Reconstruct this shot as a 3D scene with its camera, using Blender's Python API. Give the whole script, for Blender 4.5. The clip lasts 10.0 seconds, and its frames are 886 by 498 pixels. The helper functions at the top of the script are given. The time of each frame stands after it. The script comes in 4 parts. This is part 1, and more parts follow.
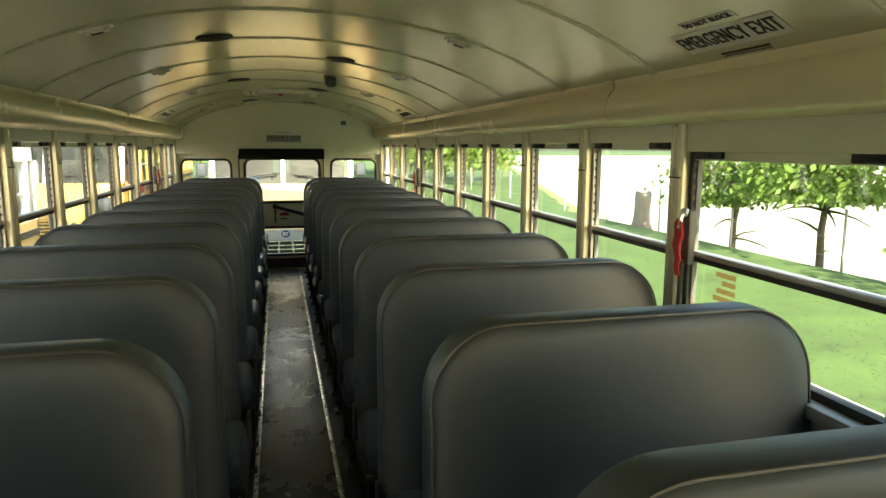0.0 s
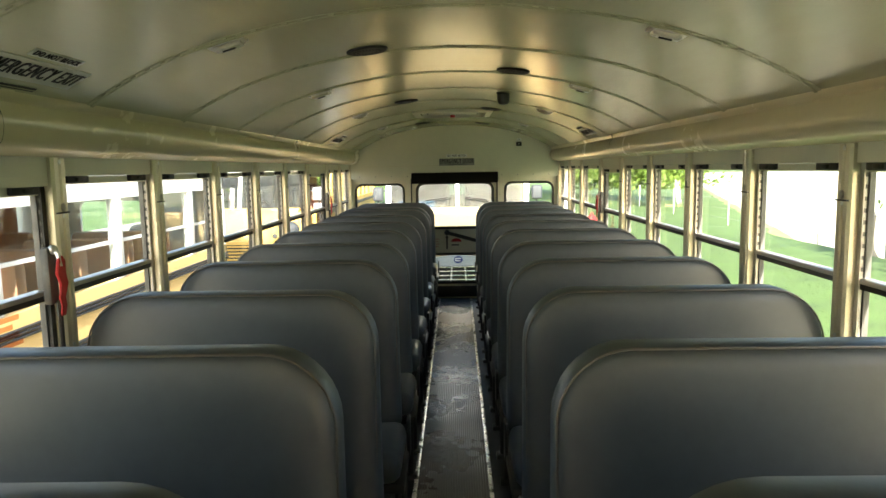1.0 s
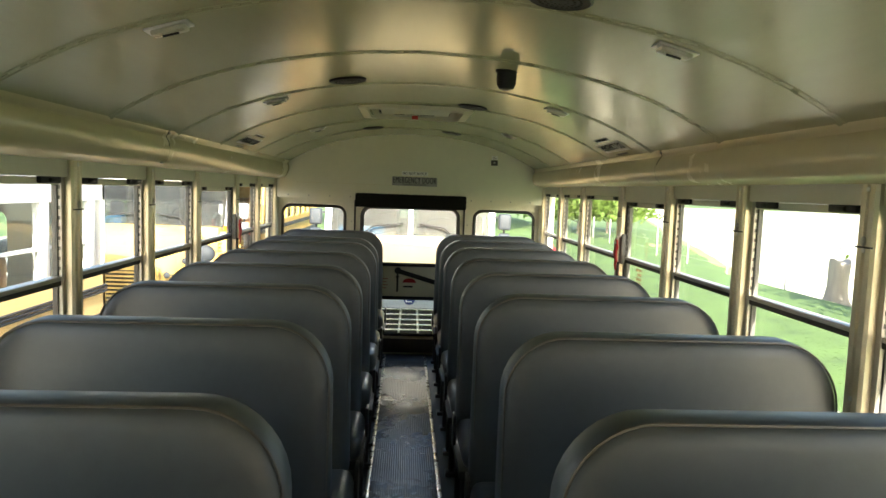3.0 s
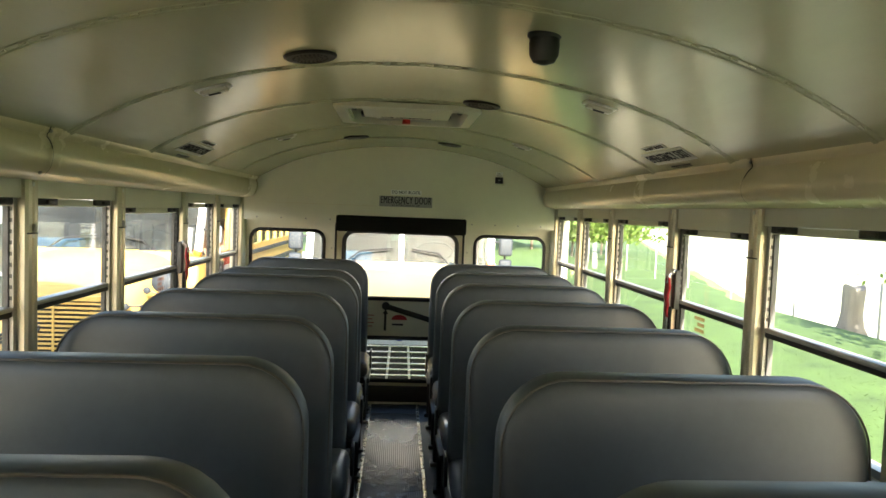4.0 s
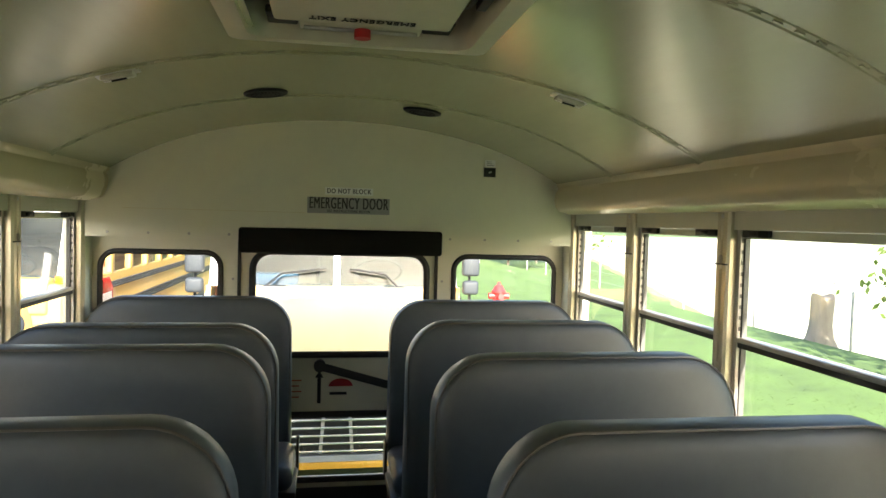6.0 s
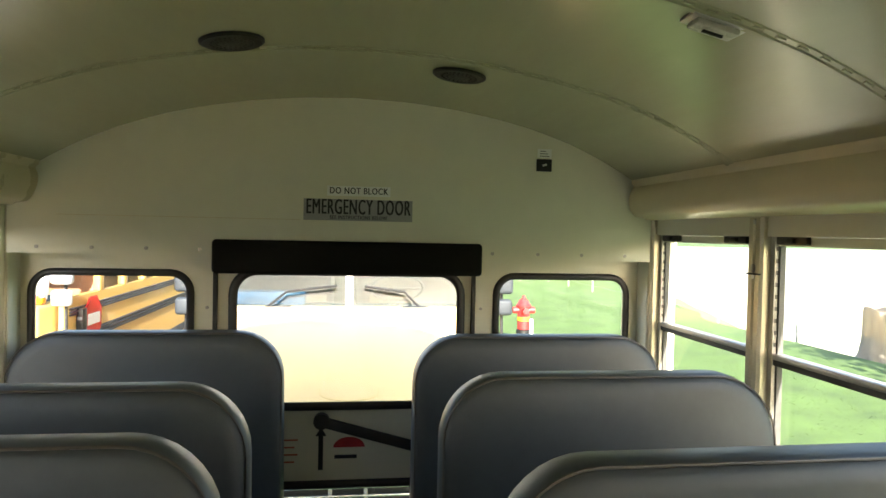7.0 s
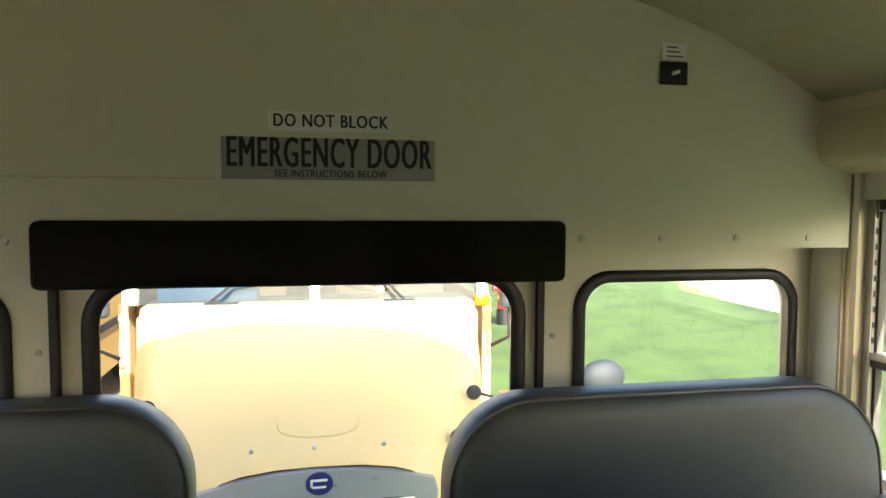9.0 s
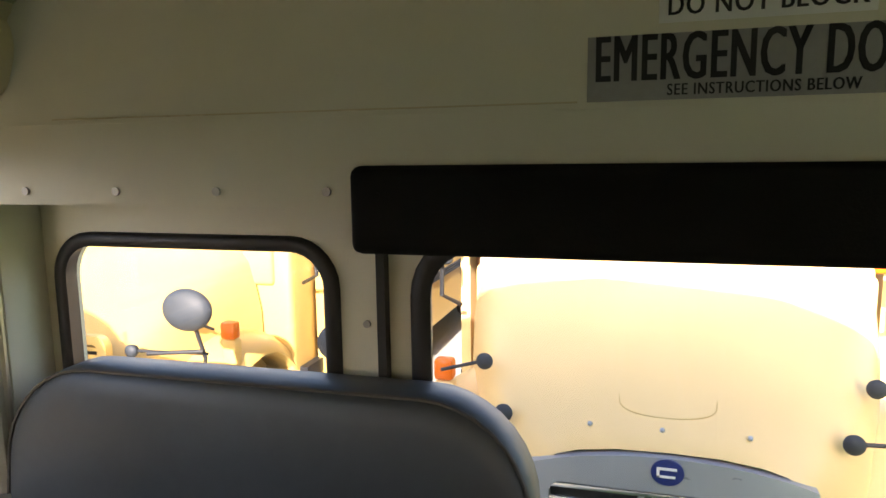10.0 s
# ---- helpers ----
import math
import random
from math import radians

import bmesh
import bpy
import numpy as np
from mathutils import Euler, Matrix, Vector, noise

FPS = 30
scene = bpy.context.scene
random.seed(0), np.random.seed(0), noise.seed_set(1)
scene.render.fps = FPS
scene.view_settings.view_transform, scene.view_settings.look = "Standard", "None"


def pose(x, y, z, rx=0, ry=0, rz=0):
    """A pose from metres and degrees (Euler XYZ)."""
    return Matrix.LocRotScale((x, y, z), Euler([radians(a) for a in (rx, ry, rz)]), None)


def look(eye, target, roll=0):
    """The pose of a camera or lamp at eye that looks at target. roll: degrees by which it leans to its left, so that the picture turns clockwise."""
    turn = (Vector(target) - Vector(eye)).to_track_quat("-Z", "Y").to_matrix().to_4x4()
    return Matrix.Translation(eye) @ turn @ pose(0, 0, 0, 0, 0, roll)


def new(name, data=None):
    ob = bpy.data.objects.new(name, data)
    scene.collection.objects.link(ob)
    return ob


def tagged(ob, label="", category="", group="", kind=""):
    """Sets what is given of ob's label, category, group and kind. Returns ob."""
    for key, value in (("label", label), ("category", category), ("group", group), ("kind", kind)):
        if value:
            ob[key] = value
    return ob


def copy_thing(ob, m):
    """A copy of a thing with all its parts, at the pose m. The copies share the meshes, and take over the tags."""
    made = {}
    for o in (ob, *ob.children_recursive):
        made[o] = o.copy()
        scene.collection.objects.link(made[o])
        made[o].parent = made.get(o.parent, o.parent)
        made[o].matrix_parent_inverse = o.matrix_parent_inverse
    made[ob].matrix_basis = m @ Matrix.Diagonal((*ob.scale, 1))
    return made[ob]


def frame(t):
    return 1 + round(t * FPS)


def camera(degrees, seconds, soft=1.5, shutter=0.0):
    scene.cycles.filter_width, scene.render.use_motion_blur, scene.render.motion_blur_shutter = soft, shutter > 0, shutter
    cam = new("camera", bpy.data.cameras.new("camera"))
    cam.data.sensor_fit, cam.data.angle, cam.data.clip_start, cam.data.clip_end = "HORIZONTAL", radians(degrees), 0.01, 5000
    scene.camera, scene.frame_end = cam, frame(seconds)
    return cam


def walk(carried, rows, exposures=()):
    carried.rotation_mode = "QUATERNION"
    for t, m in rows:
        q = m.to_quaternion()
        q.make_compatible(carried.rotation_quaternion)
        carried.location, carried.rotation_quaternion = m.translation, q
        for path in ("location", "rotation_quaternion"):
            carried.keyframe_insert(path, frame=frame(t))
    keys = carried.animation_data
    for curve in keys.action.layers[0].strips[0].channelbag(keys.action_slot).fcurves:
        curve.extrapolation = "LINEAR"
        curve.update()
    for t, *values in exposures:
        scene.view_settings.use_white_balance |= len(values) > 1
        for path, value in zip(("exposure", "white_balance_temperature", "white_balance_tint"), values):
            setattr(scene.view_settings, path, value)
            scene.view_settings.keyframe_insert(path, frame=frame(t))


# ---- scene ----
cam = camera(66.3, 10.0)
PATH = [
    (0, (-0.066, -0.138, 1.477), (0.401, 1.783, 1.178), 0.2),
    (0.5, (-0.039, 0.106, 1.488), (0.202, 2.075, 1.23), 0.1),
    (1, (0.017, 0.434, 1.498), (-0.027, 2.419, 1.26), -1.0),
    (1.5, (-0.031, 0.841, 1.486), (0.047, 2.826, 1.262), 1.2),
    (2, (-0.07, 1.233, 1.483), (0.014, 3.218, 1.259), 0.9),
    (2.5, (-0.041, 1.664, 1.502), (-0.054, 3.654, 1.299), 1.6),
    (2.7, (-0.057, 1.836, 1.485), (0.019, 3.826, 1.295), 2.3),
    (3.8, (-0.033, 2.801, 1.527), (0.105, 4.792, 1.406), 1.9),
    (4, (-0.04, 2.974, 1.5), (0.097, 4.966, 1.389), 2.2),
    (4.5, (-0.049, 3.43, 1.518), (0.149, 5.416, 1.394), 1.5),
    (5, (-0.01, 3.847, 1.505), (0.205, 5.831, 1.377), 1.4),
    (5.5, (-0.014, 4.285, 1.504), (0.245, 6.264, 1.38), 2.0),
    (5.7, (-0.103, 4.464, 1.49), (0.25, 6.431, 1.409), 1.5),
    (6.8, (-0.031, 5.393, 1.495), (0.256, 7.371, 1.42), 1.5),
    (7, (-0.035, 5.543, 1.484), (0.256, 7.521, 1.436), 1.2),
    (7.5, (-0.034, 5.887, 1.5), (0.322, 7.854, 1.432), 0.8),
    (8, (0.026, 6.185, 1.53), (0.331, 8.159, 1.425), 0.6),
    (8.5, (-0.012, 6.449, 1.537), (0.351, 8.41, 1.385), 1.3),
    (9, (-0.028, 6.739, 1.473), (0.366, 8.696, 1.347), 0.3),
    (9.2, (-0.012, 6.85, 1.461), (0.232, 8.829, 1.308), -0.2),
    (9.5, (-0.017, 7.012, 1.466), (-0.097, 9.002, 1.283), -0.6),
    (9.7, (-0.044, 7.087, 1.465), (-0.33, 9.054, 1.244), -0.7),
    (10, (-0.114, 7.15, 1.46), (-0.664, 9.053, 1.181), -0.8),
]
SUN, SKY = 5.0, 0.15
EXPO = [(0, 2.1, 7350, 0), (1, 2.45, 6850, 7), (5, 2.45, 6700, 9), (7.5, 2.4, 6650, 11), (8.5, 2.25, 6700, 10), (9.2, 2.15, 6700, 12), (10, 2.05, 6650, 21)]
SEAT_TOP = 1.112
SEAT_ROWS = {1: [7.975 - 0.677 * k for k in range(14)], -1: [8.08, 7.21, 6.79, 6.05, 5.36, 4.69, 3.98, 3.29, 2.56, 1.885, 1.205, 0.525, -0.15, -0.83]}
walk(cam, [(t, look(eye, target, roll)) for t, eye, target, roll in PATH], [(t, e, k, tint) for t, e, k, tint in EXPO])
# ---------------------------------------------------------------- light
world = bpy.data.worlds.new("world")
scene.world = world
world.use_nodes = True
wn = world.node_tree
sky = wn.nodes.new("ShaderNodeTexSky")
sky.sky_type = "NISHITA"
sky.sun_disc = False
sky.sun_elevation = radians(27)
sky.sun_rotation = radians(173)
sky.air_density, sky.dust_density = 1.0, 2.5
wn.nodes["Background"].inputs[1].default_value = SKY
wn.links.new(sky.outputs[0], wn.nodes["Background"].inputs[0])
sun_data = bpy.data.lights.new("sun", "SUN")
sun_data.energy, sun_data.angle, sun_data.color = SUN, radians(0.6), (1.0, 0.95, 0.87)
sun = new("sun", sun_data)
sun.matrix_world = look((0.105 * 40, -0.885 * 40, 0.454 * 40), (0, 0, 0))


# ---------------------------------------------------------------- materials
def mat(name, color, rough=0.5, metal=0.0, var=0.12, scale=6.0, bump=0.0, bscale=80.0, rvar=0.1, spec=0.5, stain=None, piece=0.0, stretch=(1, 1, 1)):
    m = bpy.data.materials.new(name)
    m.use_nodes = True
    nt = m.node_tree
    b = nt.nodes["Principled BSDF"]
    tc = nt.nodes.new("ShaderNodeTexCoord")
    mp = nt.nodes.new("ShaderNodeMapping")
    mp.inputs["Scale"].default_value = stretch
    nt.links.new(tc.outputs["Object"], mp.inputs[0])
    n1 = nt.nodes.new("ShaderNodeTexNoise")
    n1.inputs["Scale"].default_value, n1.inputs["Detail"].default_value = scale, 6
    n2 = nt.nodes.new("ShaderNodeTexNoise")
    n2.inputs["Scale"].default_value, n2.inputs["Detail"].default_value = scale * 9, 4
    for n in (n1, n2):
        nt.links.new(mp.outputs[0], n.inputs["Vector"])
    add = nt.nodes.new("ShaderNodeMath")
    add.operation = "MULTIPLY_ADD"
    add.inputs[1].default_value = 0.4
    nt.links.new(n2.outputs["Fac"], add.inputs[0])
    nt.links.new(n1.outputs["Fac"], add.inputs[2])
    ramp = nt.nodes.new("ShaderNodeValToRGB")
    c = Vector(color[:3])
    lo = c * (1 - var)
    hi = c * (1 + var)
    if stain:
        lo = Vector(stain)
    ramp.color_ramp.elements[0].position, ramp.color_ramp.elements[1].position = 0.45, 0.95
    ramp.color_ramp.elements[0].color, ramp.color_ramp.elements[1].color = (*lo, 1), (*hi, 1)
    if stain:
        e = ramp.color_ramp.elements.new(0.58)
        e.color = (*c, 1)
    nt.links.new(add.outputs[0], ramp.inputs[0])
    out = ramp.outputs[0]
    if piece:
        oi = nt.nodes.new("ShaderNodeObjectInfo")
        hsv = nt.nodes.new("ShaderNodeHueSaturation")
        mr = nt.nodes.new("ShaderNodeMapRange")
        mr.inputs[3].default_value, mr.inputs[4].default_value = 1 - piece, 1 + piece
        nt.links.new(oi.outputs["Random"], mr.inputs[0])
        nt.links.new(mr.outputs[0], hsv.inputs["Value"])
        nt.links.new(out, hsv.inputs["Color"])
        out = hsv.outputs[0]
    nt.links.new(out, b.inputs["Base Color"])
    mr = nt.nodes.new("ShaderNodeMapRange")
    mr.inputs[3].default_value, mr.inputs[4].default_value = max(0.02, rough - rvar), min(1, rough + rvar)
    nt.links.new(add.outputs[0], mr.inputs[0])
    nt.links.new(mr.outputs[0], b.inputs["Roughness"])
    b.inputs["Metallic"].default_value = metal
    b.inputs["Specular IOR Level"].default_value = spec
    if bump:
        n3 = nt.nodes.new("ShaderNodeTexNoise")
        n3.inputs["Scale"].default_value, n3.inputs["Detail"].default_value = bscale, 5
        nt.links.new(mp.outputs[0], n3.inputs["Vector"])
        bp = nt.nodes.new("ShaderNodeBump")
        bp.inputs["Strength"].default_value, bp.inputs["Distance"].default_value = bump, 0.01
        nt.links.new(n3.outputs["Fac"], bp.inputs["Height"])
        nt.links.new(bp.outputs[0], b.inputs["Normal"])
    return m


def glass_mat(name, tint=(1, 1, 1), rough=0.0):
    m = bpy.data.materials.new(name)
    m.use_nodes = True
    nt = m.node_tree
    nt.nodes.clear()
    o = nt.nodes.new("ShaderNodeOutputMaterial")
    tr = nt.nodes.new("ShaderNodeBsdfTransparent")
    tr.inputs[0].default_value = (*tint, 1)
    gl = nt.nodes.new("ShaderNodeBsdfGlossy")
    gl.inputs["Roughness"].default_value = rough
    lw = nt.nodes.new("ShaderNodeLayerWeight")
    lw.inputs[0].default_value = 0.5
    pw = nt.nodes.new("ShaderNodeMath")
    pw.operation = "POWER"
    pw.inputs[1].default_value = 5.0
    nt.links.new(lw.outputs["Facing"], pw.inputs[0])
    fr = nt.nodes.new("ShaderNodeMath")
    fr.operation = "MULTIPLY_ADD"
    fr.inputs[1].default_value, fr.inputs[2].default_value = 0.55, 0.025
    nt.links.new(pw.outputs[0], fr.inputs[0])
    mx = nt.nodes.new("ShaderNodeMixShader")
    nt.links.new(fr.outputs[0], mx.inputs[0])
    nt.links.new(tr.outputs[0], mx.inputs[1])
    nt.links.new(gl.outputs[0], mx.inputs[2])
    nt.links.new(mx.outputs[0], o.inputs[0])
    return m


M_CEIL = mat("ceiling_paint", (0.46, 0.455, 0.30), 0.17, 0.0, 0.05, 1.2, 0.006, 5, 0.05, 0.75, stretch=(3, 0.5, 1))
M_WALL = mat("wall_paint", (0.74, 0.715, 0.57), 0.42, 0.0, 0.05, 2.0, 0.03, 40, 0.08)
M_COVE = mat("cove_paint", (0.66, 0.58, 0.38), 0.24, 0.0, 0.04, 1.5, 0.0, 12, 0.05)
M_LOWER = mat("lower_panel_metal", (0.30, 0.31, 0.30), 0.4, 0.2, 0.1, 4)
M_ALU = mat("pillar_aluminium", (0.62, 0.56, 0.42), 0.28, 0.45, 0.08, 5, 0.03, 60, 0.08)
M_FRAME = mat("window_frame_aluminium", (0.44, 0.42, 0.38), 0.4, 0.6, 0.12, 8)
M_DARK = mat("dark_channel_rubber", (0.022, 0.022, 0.02), 0.55, 0, 0.3, 20)
M_CHAN = mat("window_channel_grey", (0.10, 0.098, 0.088), 0.5, 0.2, 0.25, 20)
M_BLACK = mat("black_plastic", (0.012, 0.012, 0.012), 0.45, 0, 0.2, 20)
M_PAD = mat("black_foam_pad", (0.008, 0.008, 0.007), 0.75, 0, 0.15, 30, 0.08, 300, spec=0.2)
M_GASKET = mat("black_rubber_gasket", (0.013, 0.013, 0.014), 0.42, 0, 0.2, 25)
M_VINYL = mat("seat_vinyl", (0.066, 0.075, 0.077), 0.46, 0, 0.18, 4, 0.22, 9, 0.10, 0.8)
M_PIPE = mat("seat_piping_vinyl", (0.11, 0.10, 0.085), 0.34, 0, 0.15, 12)
M_SEATLEG = mat("seat_leg_steel", (0.05, 0.05, 0.05), 0.4, 0.6, 0.2, 12)
M_CUSH = mat("cushion_vinyl", (0.09, 0.098, 0.105), 0.3, 0, 0.12, 6, 0.12, 14)
M_MAT = mat("aisle_rubber", (0.058, 0.046, 0.032), 0.24, 0, 0.3, 2.2, 0.06, 120, 0.1, 0.3, stain=(0.045, 0.04, 0.033))
M_FLOOR = mat("floor_rubber", (0.032, 0.034, 0.036), 0.5, 0, 0.25, 3, 0.1, 120)
M_STRIP = mat("trim_strip_aluminium", (0.75, 0.72, 0.66), 0.24, 0.9, 0.12, 20)
M_STEEL = mat("bright_steel", (0.62, 0.61, 0.58), 0.3, 0.85, 0.12, 20)
M_CHROME = mat("chrome_bar", (0.8, 0.82, 0.84), 0.16, 0.9, 0.05, 10)
M_RED = mat("red_strap", (0.42, 0.016, 0.02), 0.5, 0, 0.25, 15, 0.1, 120)
M_SIGN = mat("silver_sticker", (0.30, 0.30, 0.28), 0.35, 0.35, 0.1, 12)
M_SIGNW = mat("white_sticker", (0.86, 0.86, 0.82), 0.5, 0, 0.04, 12)
M_SIGNC = mat("clear_sticker", (0.44, 0.45, 0.37), 0.3, 0, 0.06, 12)
M_INK = mat("black_ink", (0.012, 0.012, 0.012), 0.6, 0, 0.1, 20)
M_INKO = mat("orange_red_ink", (0.48, 0.12, 0.06), 0.6, 0, 0.1, 20)
M_LENS = mat("lamp_lens", (0.55, 0.53, 0.46), 0.25, 0, 0.1, 20)
M_HATCH = mat("hatch_plastic", (0.62, 0.59, 0.48), 0.4, 0, 0.08, 5)
# dark green-grey paints the shade of the hatch recess; orange is the rust stain
M_WELL = mat("hatch_well_shaded_stained", (0.34, 0.36, 0.27), 0.5, 0, 0.15, 5, stain=(0.34, 0.17, 0.07))
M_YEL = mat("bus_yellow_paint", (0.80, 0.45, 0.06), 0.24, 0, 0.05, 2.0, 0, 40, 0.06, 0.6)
M_YELMID = mat("mid_bus_yellow", (0.62, 0.41, 0.12), 0.3, 0, 0.06, 2.0, 0, 40, 0.06, 0.5)
# bus yellow paled: the overexposed sunlit look is put into the colour
M_YELSUN = mat("sunlit_pale_bus_yellow", (0.86, 0.62, 0.28), 0.3, 0, 0.05, 2.0, 0, 40, 0.06, 0.6)
M_WHITE = mat("bus_white_roof", (0.80, 0.80, 0.78), 0.35, 0, 0.04, 3)
M_RAIL = mat("black_rub_rail", (0.018, 0.018, 0.02), 0.4, 0, 0.2, 8)
M_TYRE = mat("tyre_rubber", (0.02, 0.02, 0.02), 0.75, 0, 0.2, 15, 0.2, 60)
M_AMBER = mat("amber_lens", (0.75, 0.16, 0.01), 0.2, 0, 0.1, 15)
M_REDLENS = mat("red_lens", (0.55, 0.02, 0.02), 0.2, 0, 0.1, 15)
# grey darkened so that the sunlit mirrors look as if in shade
M_MIRBACK = mat("mirror_grey_with_shade", (0.028, 0.034, 0.042), 0.6, 0, 0.15, 15)
M_TAN = mat("tan_brown_seat_vinyl", (0.34, 0.15, 0.07), 0.5, 0, 0.2, 5)
M_DASH = mat("dash_plastic", (0.10, 0.14, 0.15), 0.6, 0, 0.15, 6)
M_BLUE = mat("blue_plastic", (0.03, 0.16, 0.34), 0.4, 0, 0.15, 8)
M_GRILLE = mat("grille_silver", (0.40, 0.43, 0.47), 0.28, 0.35, 0.05, 6)
M_EMBLEM = mat("blue_emblem", (0.02, 0.035, 0.16), 0.3, 0, 0.1, 20)
M_BARK = mat("tree_bark", (0.13, 0.10, 0.075), 0.85, 0, 0.35, 7, 0.6, 30)
M_STUMP = mat("weathered_stump_wood", (0.26, 0.225, 0.18), 0.85, 0, 0.35, 6, 0.6, 24, stain=(0.12, 0.1, 0.08), stretch=(1, 1, 0.3))
M_HYD = mat("hydrant_red_paint", (0.5, 0.03, 0.03), 0.4, 0, 0.15, 10)
M_HYDY = mat("hydrant_yellow_band", (0.8, 0.5, 0.03), 0.4, 0, 0.1, 10)
M_POST = mat("fence_post_steel", (0.42, 0.42, 0.40), 0.5, 0.4, 0.15, 10)
G_CLEAR = glass_mat("window_glass", (0.97, 0.98, 0.97))
G_DECAL = glass_mat("red_decal_film", (0.95, 0.66, 0.55), 0.3)
G_TINT = glass_mat("windshield_glass", (0.88, 0.93, 0.93))


# glass with a cloudy white diffuse that imitates hazy sky reflection
def hazed(name, tint, haze):
    m = glass_mat(name, tint)
    nt = m.node_tree
    o = [n for n in nt.nodes if n.type == "OUTPUT_MATERIAL"][0]
    df = nt.nodes.new("ShaderNodeBsdfDiffuse")
    df.inputs[0].default_value = (0.7, 0.72, 0.66, 1)
    ns = nt.nodes.new("ShaderNodeTexNoise")
    ns.inputs["Scale"].default_value, ns.inputs["Detail"].default_value = 2.5, 5
    mr = nt.nodes.new("ShaderNodeMapRange")
    mr.inputs[1].default_value, mr.inputs[2].default_value = 0.35, 0.7
    mr.inputs[3].default_value, mr.inputs[4].default_value = haze * 0.5, haze * 1.5
    mx = nt.nodes.new("ShaderNodeMixShader")
    nt.links.new(ns.outputs["Fac"], mr.inputs[0])
    nt.links.new(mr.outputs[0], mx.inputs[0])
    nt.links.new(o.inputs[0].links[0].from_socket, mx.inputs[1])
    nt.links.new(df.outputs[0], mx.inputs[2])
    nt.links.new(mx.outputs[0], o.inputs[0])
    return m


# the dark tint stands in for the shaded interior behind the windshield
G_HAZED = hazed("hazed_dark_windshield_glass", (0.36, 0.46, 0.48), 0.02)


def leaf_mat(name, color):
    m = mat(name, color, 0.55, 0, 0.35, 1.2)
    nt = m.node_tree
    b = nt.nodes["Principled BSDF"]
    o = nt.nodes["Material Output"]
    tl = nt.nodes.new("ShaderNodeBsdfTranslucent")
    mx = nt.nodes.new("ShaderNodeMixShader")
    mx.inputs[0].default_value = 0.4
    src = b.inputs["Base Color"].links[0].from_socket
    nt.links.new(src, tl.inputs[0])
    nt.links.new(b.outputs[0], mx.inputs[1])
    nt.links.new(tl.outputs[0], mx.inputs[2])
    nt.links.new(mx.outputs[0], o.inputs[0])
    return m


M_LEAF = leaf_mat("tree_leaves", (0.13, 0.205, 0.035))
M_GRASS = mat("lawn", (0.068, 0.116, 0.028), 0.85, 0, 0.45, 1.4, 0.5, 30, stain=(0.044, 0.08, 0.02))
M_BLADE = leaf_mat("grass_blades", (0.10, 0.15, 0.042))
M_DRY = mat("dry_pale_grass", (0.22, 0.26, 0.09), 0.9, 0, 0.25, 0.8, 0.4, 20, stain=(0.14, 0.19, 0.055))
# assumed ground, kept pale to bounce sunlight up on the left side
M_BOUNCE = mat("pale_bounce_ground", (0.42, 0.395, 0.34), 0.9, 0, 0.2, 1.5, 0.6, 60, stain=(0.33, 0.3, 0.25))
M_FIELD = mat("pale_dry_field", (0.52, 0.53, 0.38), 0.9, 0, 0.15, 0.25, 0.4, 8)


# ---------------------------------------------------------------- mesh helpers
def link(name, bm, material, parent=None, label="", smooth=True, angle=35):
    me = bpy.data.meshes.new(name)
    bmesh.ops.recalc_face_normals(bm, faces=bm.faces)
    if smooth:
        for f in bm.faces:
            f.smooth = True
        lim = radians(angle)
        for e in bm.edges:
            if len(e.link_faces) == 2 and e.calc_face_angle(0) > lim:
                e.smooth = False
    bm.to_mesh(me)
    bm.free()
    for mm in (material if isinstance(material, (list, tuple)) else [material]):
        me.materials.append(mm)
    ob = new(name, me)
    if parent is not None:
        ob.parent = parent
    if label:
        ob["label"] = label
    return ob


def part(name, bm, material, parent, label="", smooth=True, angle=35):
    return link(name, bm, material, parent, label, smooth, angle)


def empty(name, label, category, group="", kind="", at=(0, 0, 0)):
    e = new(name)
    e.empty_display_size = 0.1
    e.location = at
    return tagged(e, label, category, group, kind)


def box(bm, x0, x1, y0, y1, z0, z1, bevel=0.0, seg=2, m=None):
    r = bmesh.ops.create_cube(bm, size=1.0)
    t = Matrix.Translation(((x0 + x1) / 2, (y0 + y1) / 2, (z0 + z1) / 2)) @ Matrix.Diagonal((x1 - x0, y1 - y0, z1 - z0, 1))
    if m is not None:
        t = m @ t
    bmesh.ops.transform(bm, matrix=t, verts=r["verts"])
    if bevel:
        es = list({e for v in r["verts"] for e in v.link_edges})
        bmesh.ops.bevel(bm, geom=es, offset=bevel, segments=seg, affect="EDGES", profile=0.5)
    return bm


def B(*a, **k):
    return box(bmesh.new(), *a, **k)


def tube(bm, pts, r, seg=8, r1=None):
    """A round bar along the points."""
    rings = []
    n = len(pts)
    side = None
    for i, p in enumerate(pts):
        p = Vector(p)
        d = (Vector(pts[min(i + 1, n - 1)]) - Vector(pts[max(i - 1, 0)])).normalized()
        side = d.orthogonal() if side is None else side - d * side.dot(d)
        side.normalize()
        up = d.cross(side)
        rr = r if r1 is None else r + (r1 - r) * i / (n - 1)
        rings.append([bm.verts.new(p + side * rr * math.cos(a) + up * rr * math.sin(a)) for a in [2 * math.pi * j / seg for j in range(seg)]])
    for a, b in zip(rings, rings[1:]):
        for j in range(seg):
            bm.faces.new((a[j], a[(j + 1) % seg], b[(j + 1) % seg], b[j]))
    bm.faces.new(rings[0][::-1])
    bm.faces.new(rings[-1])
    return bm


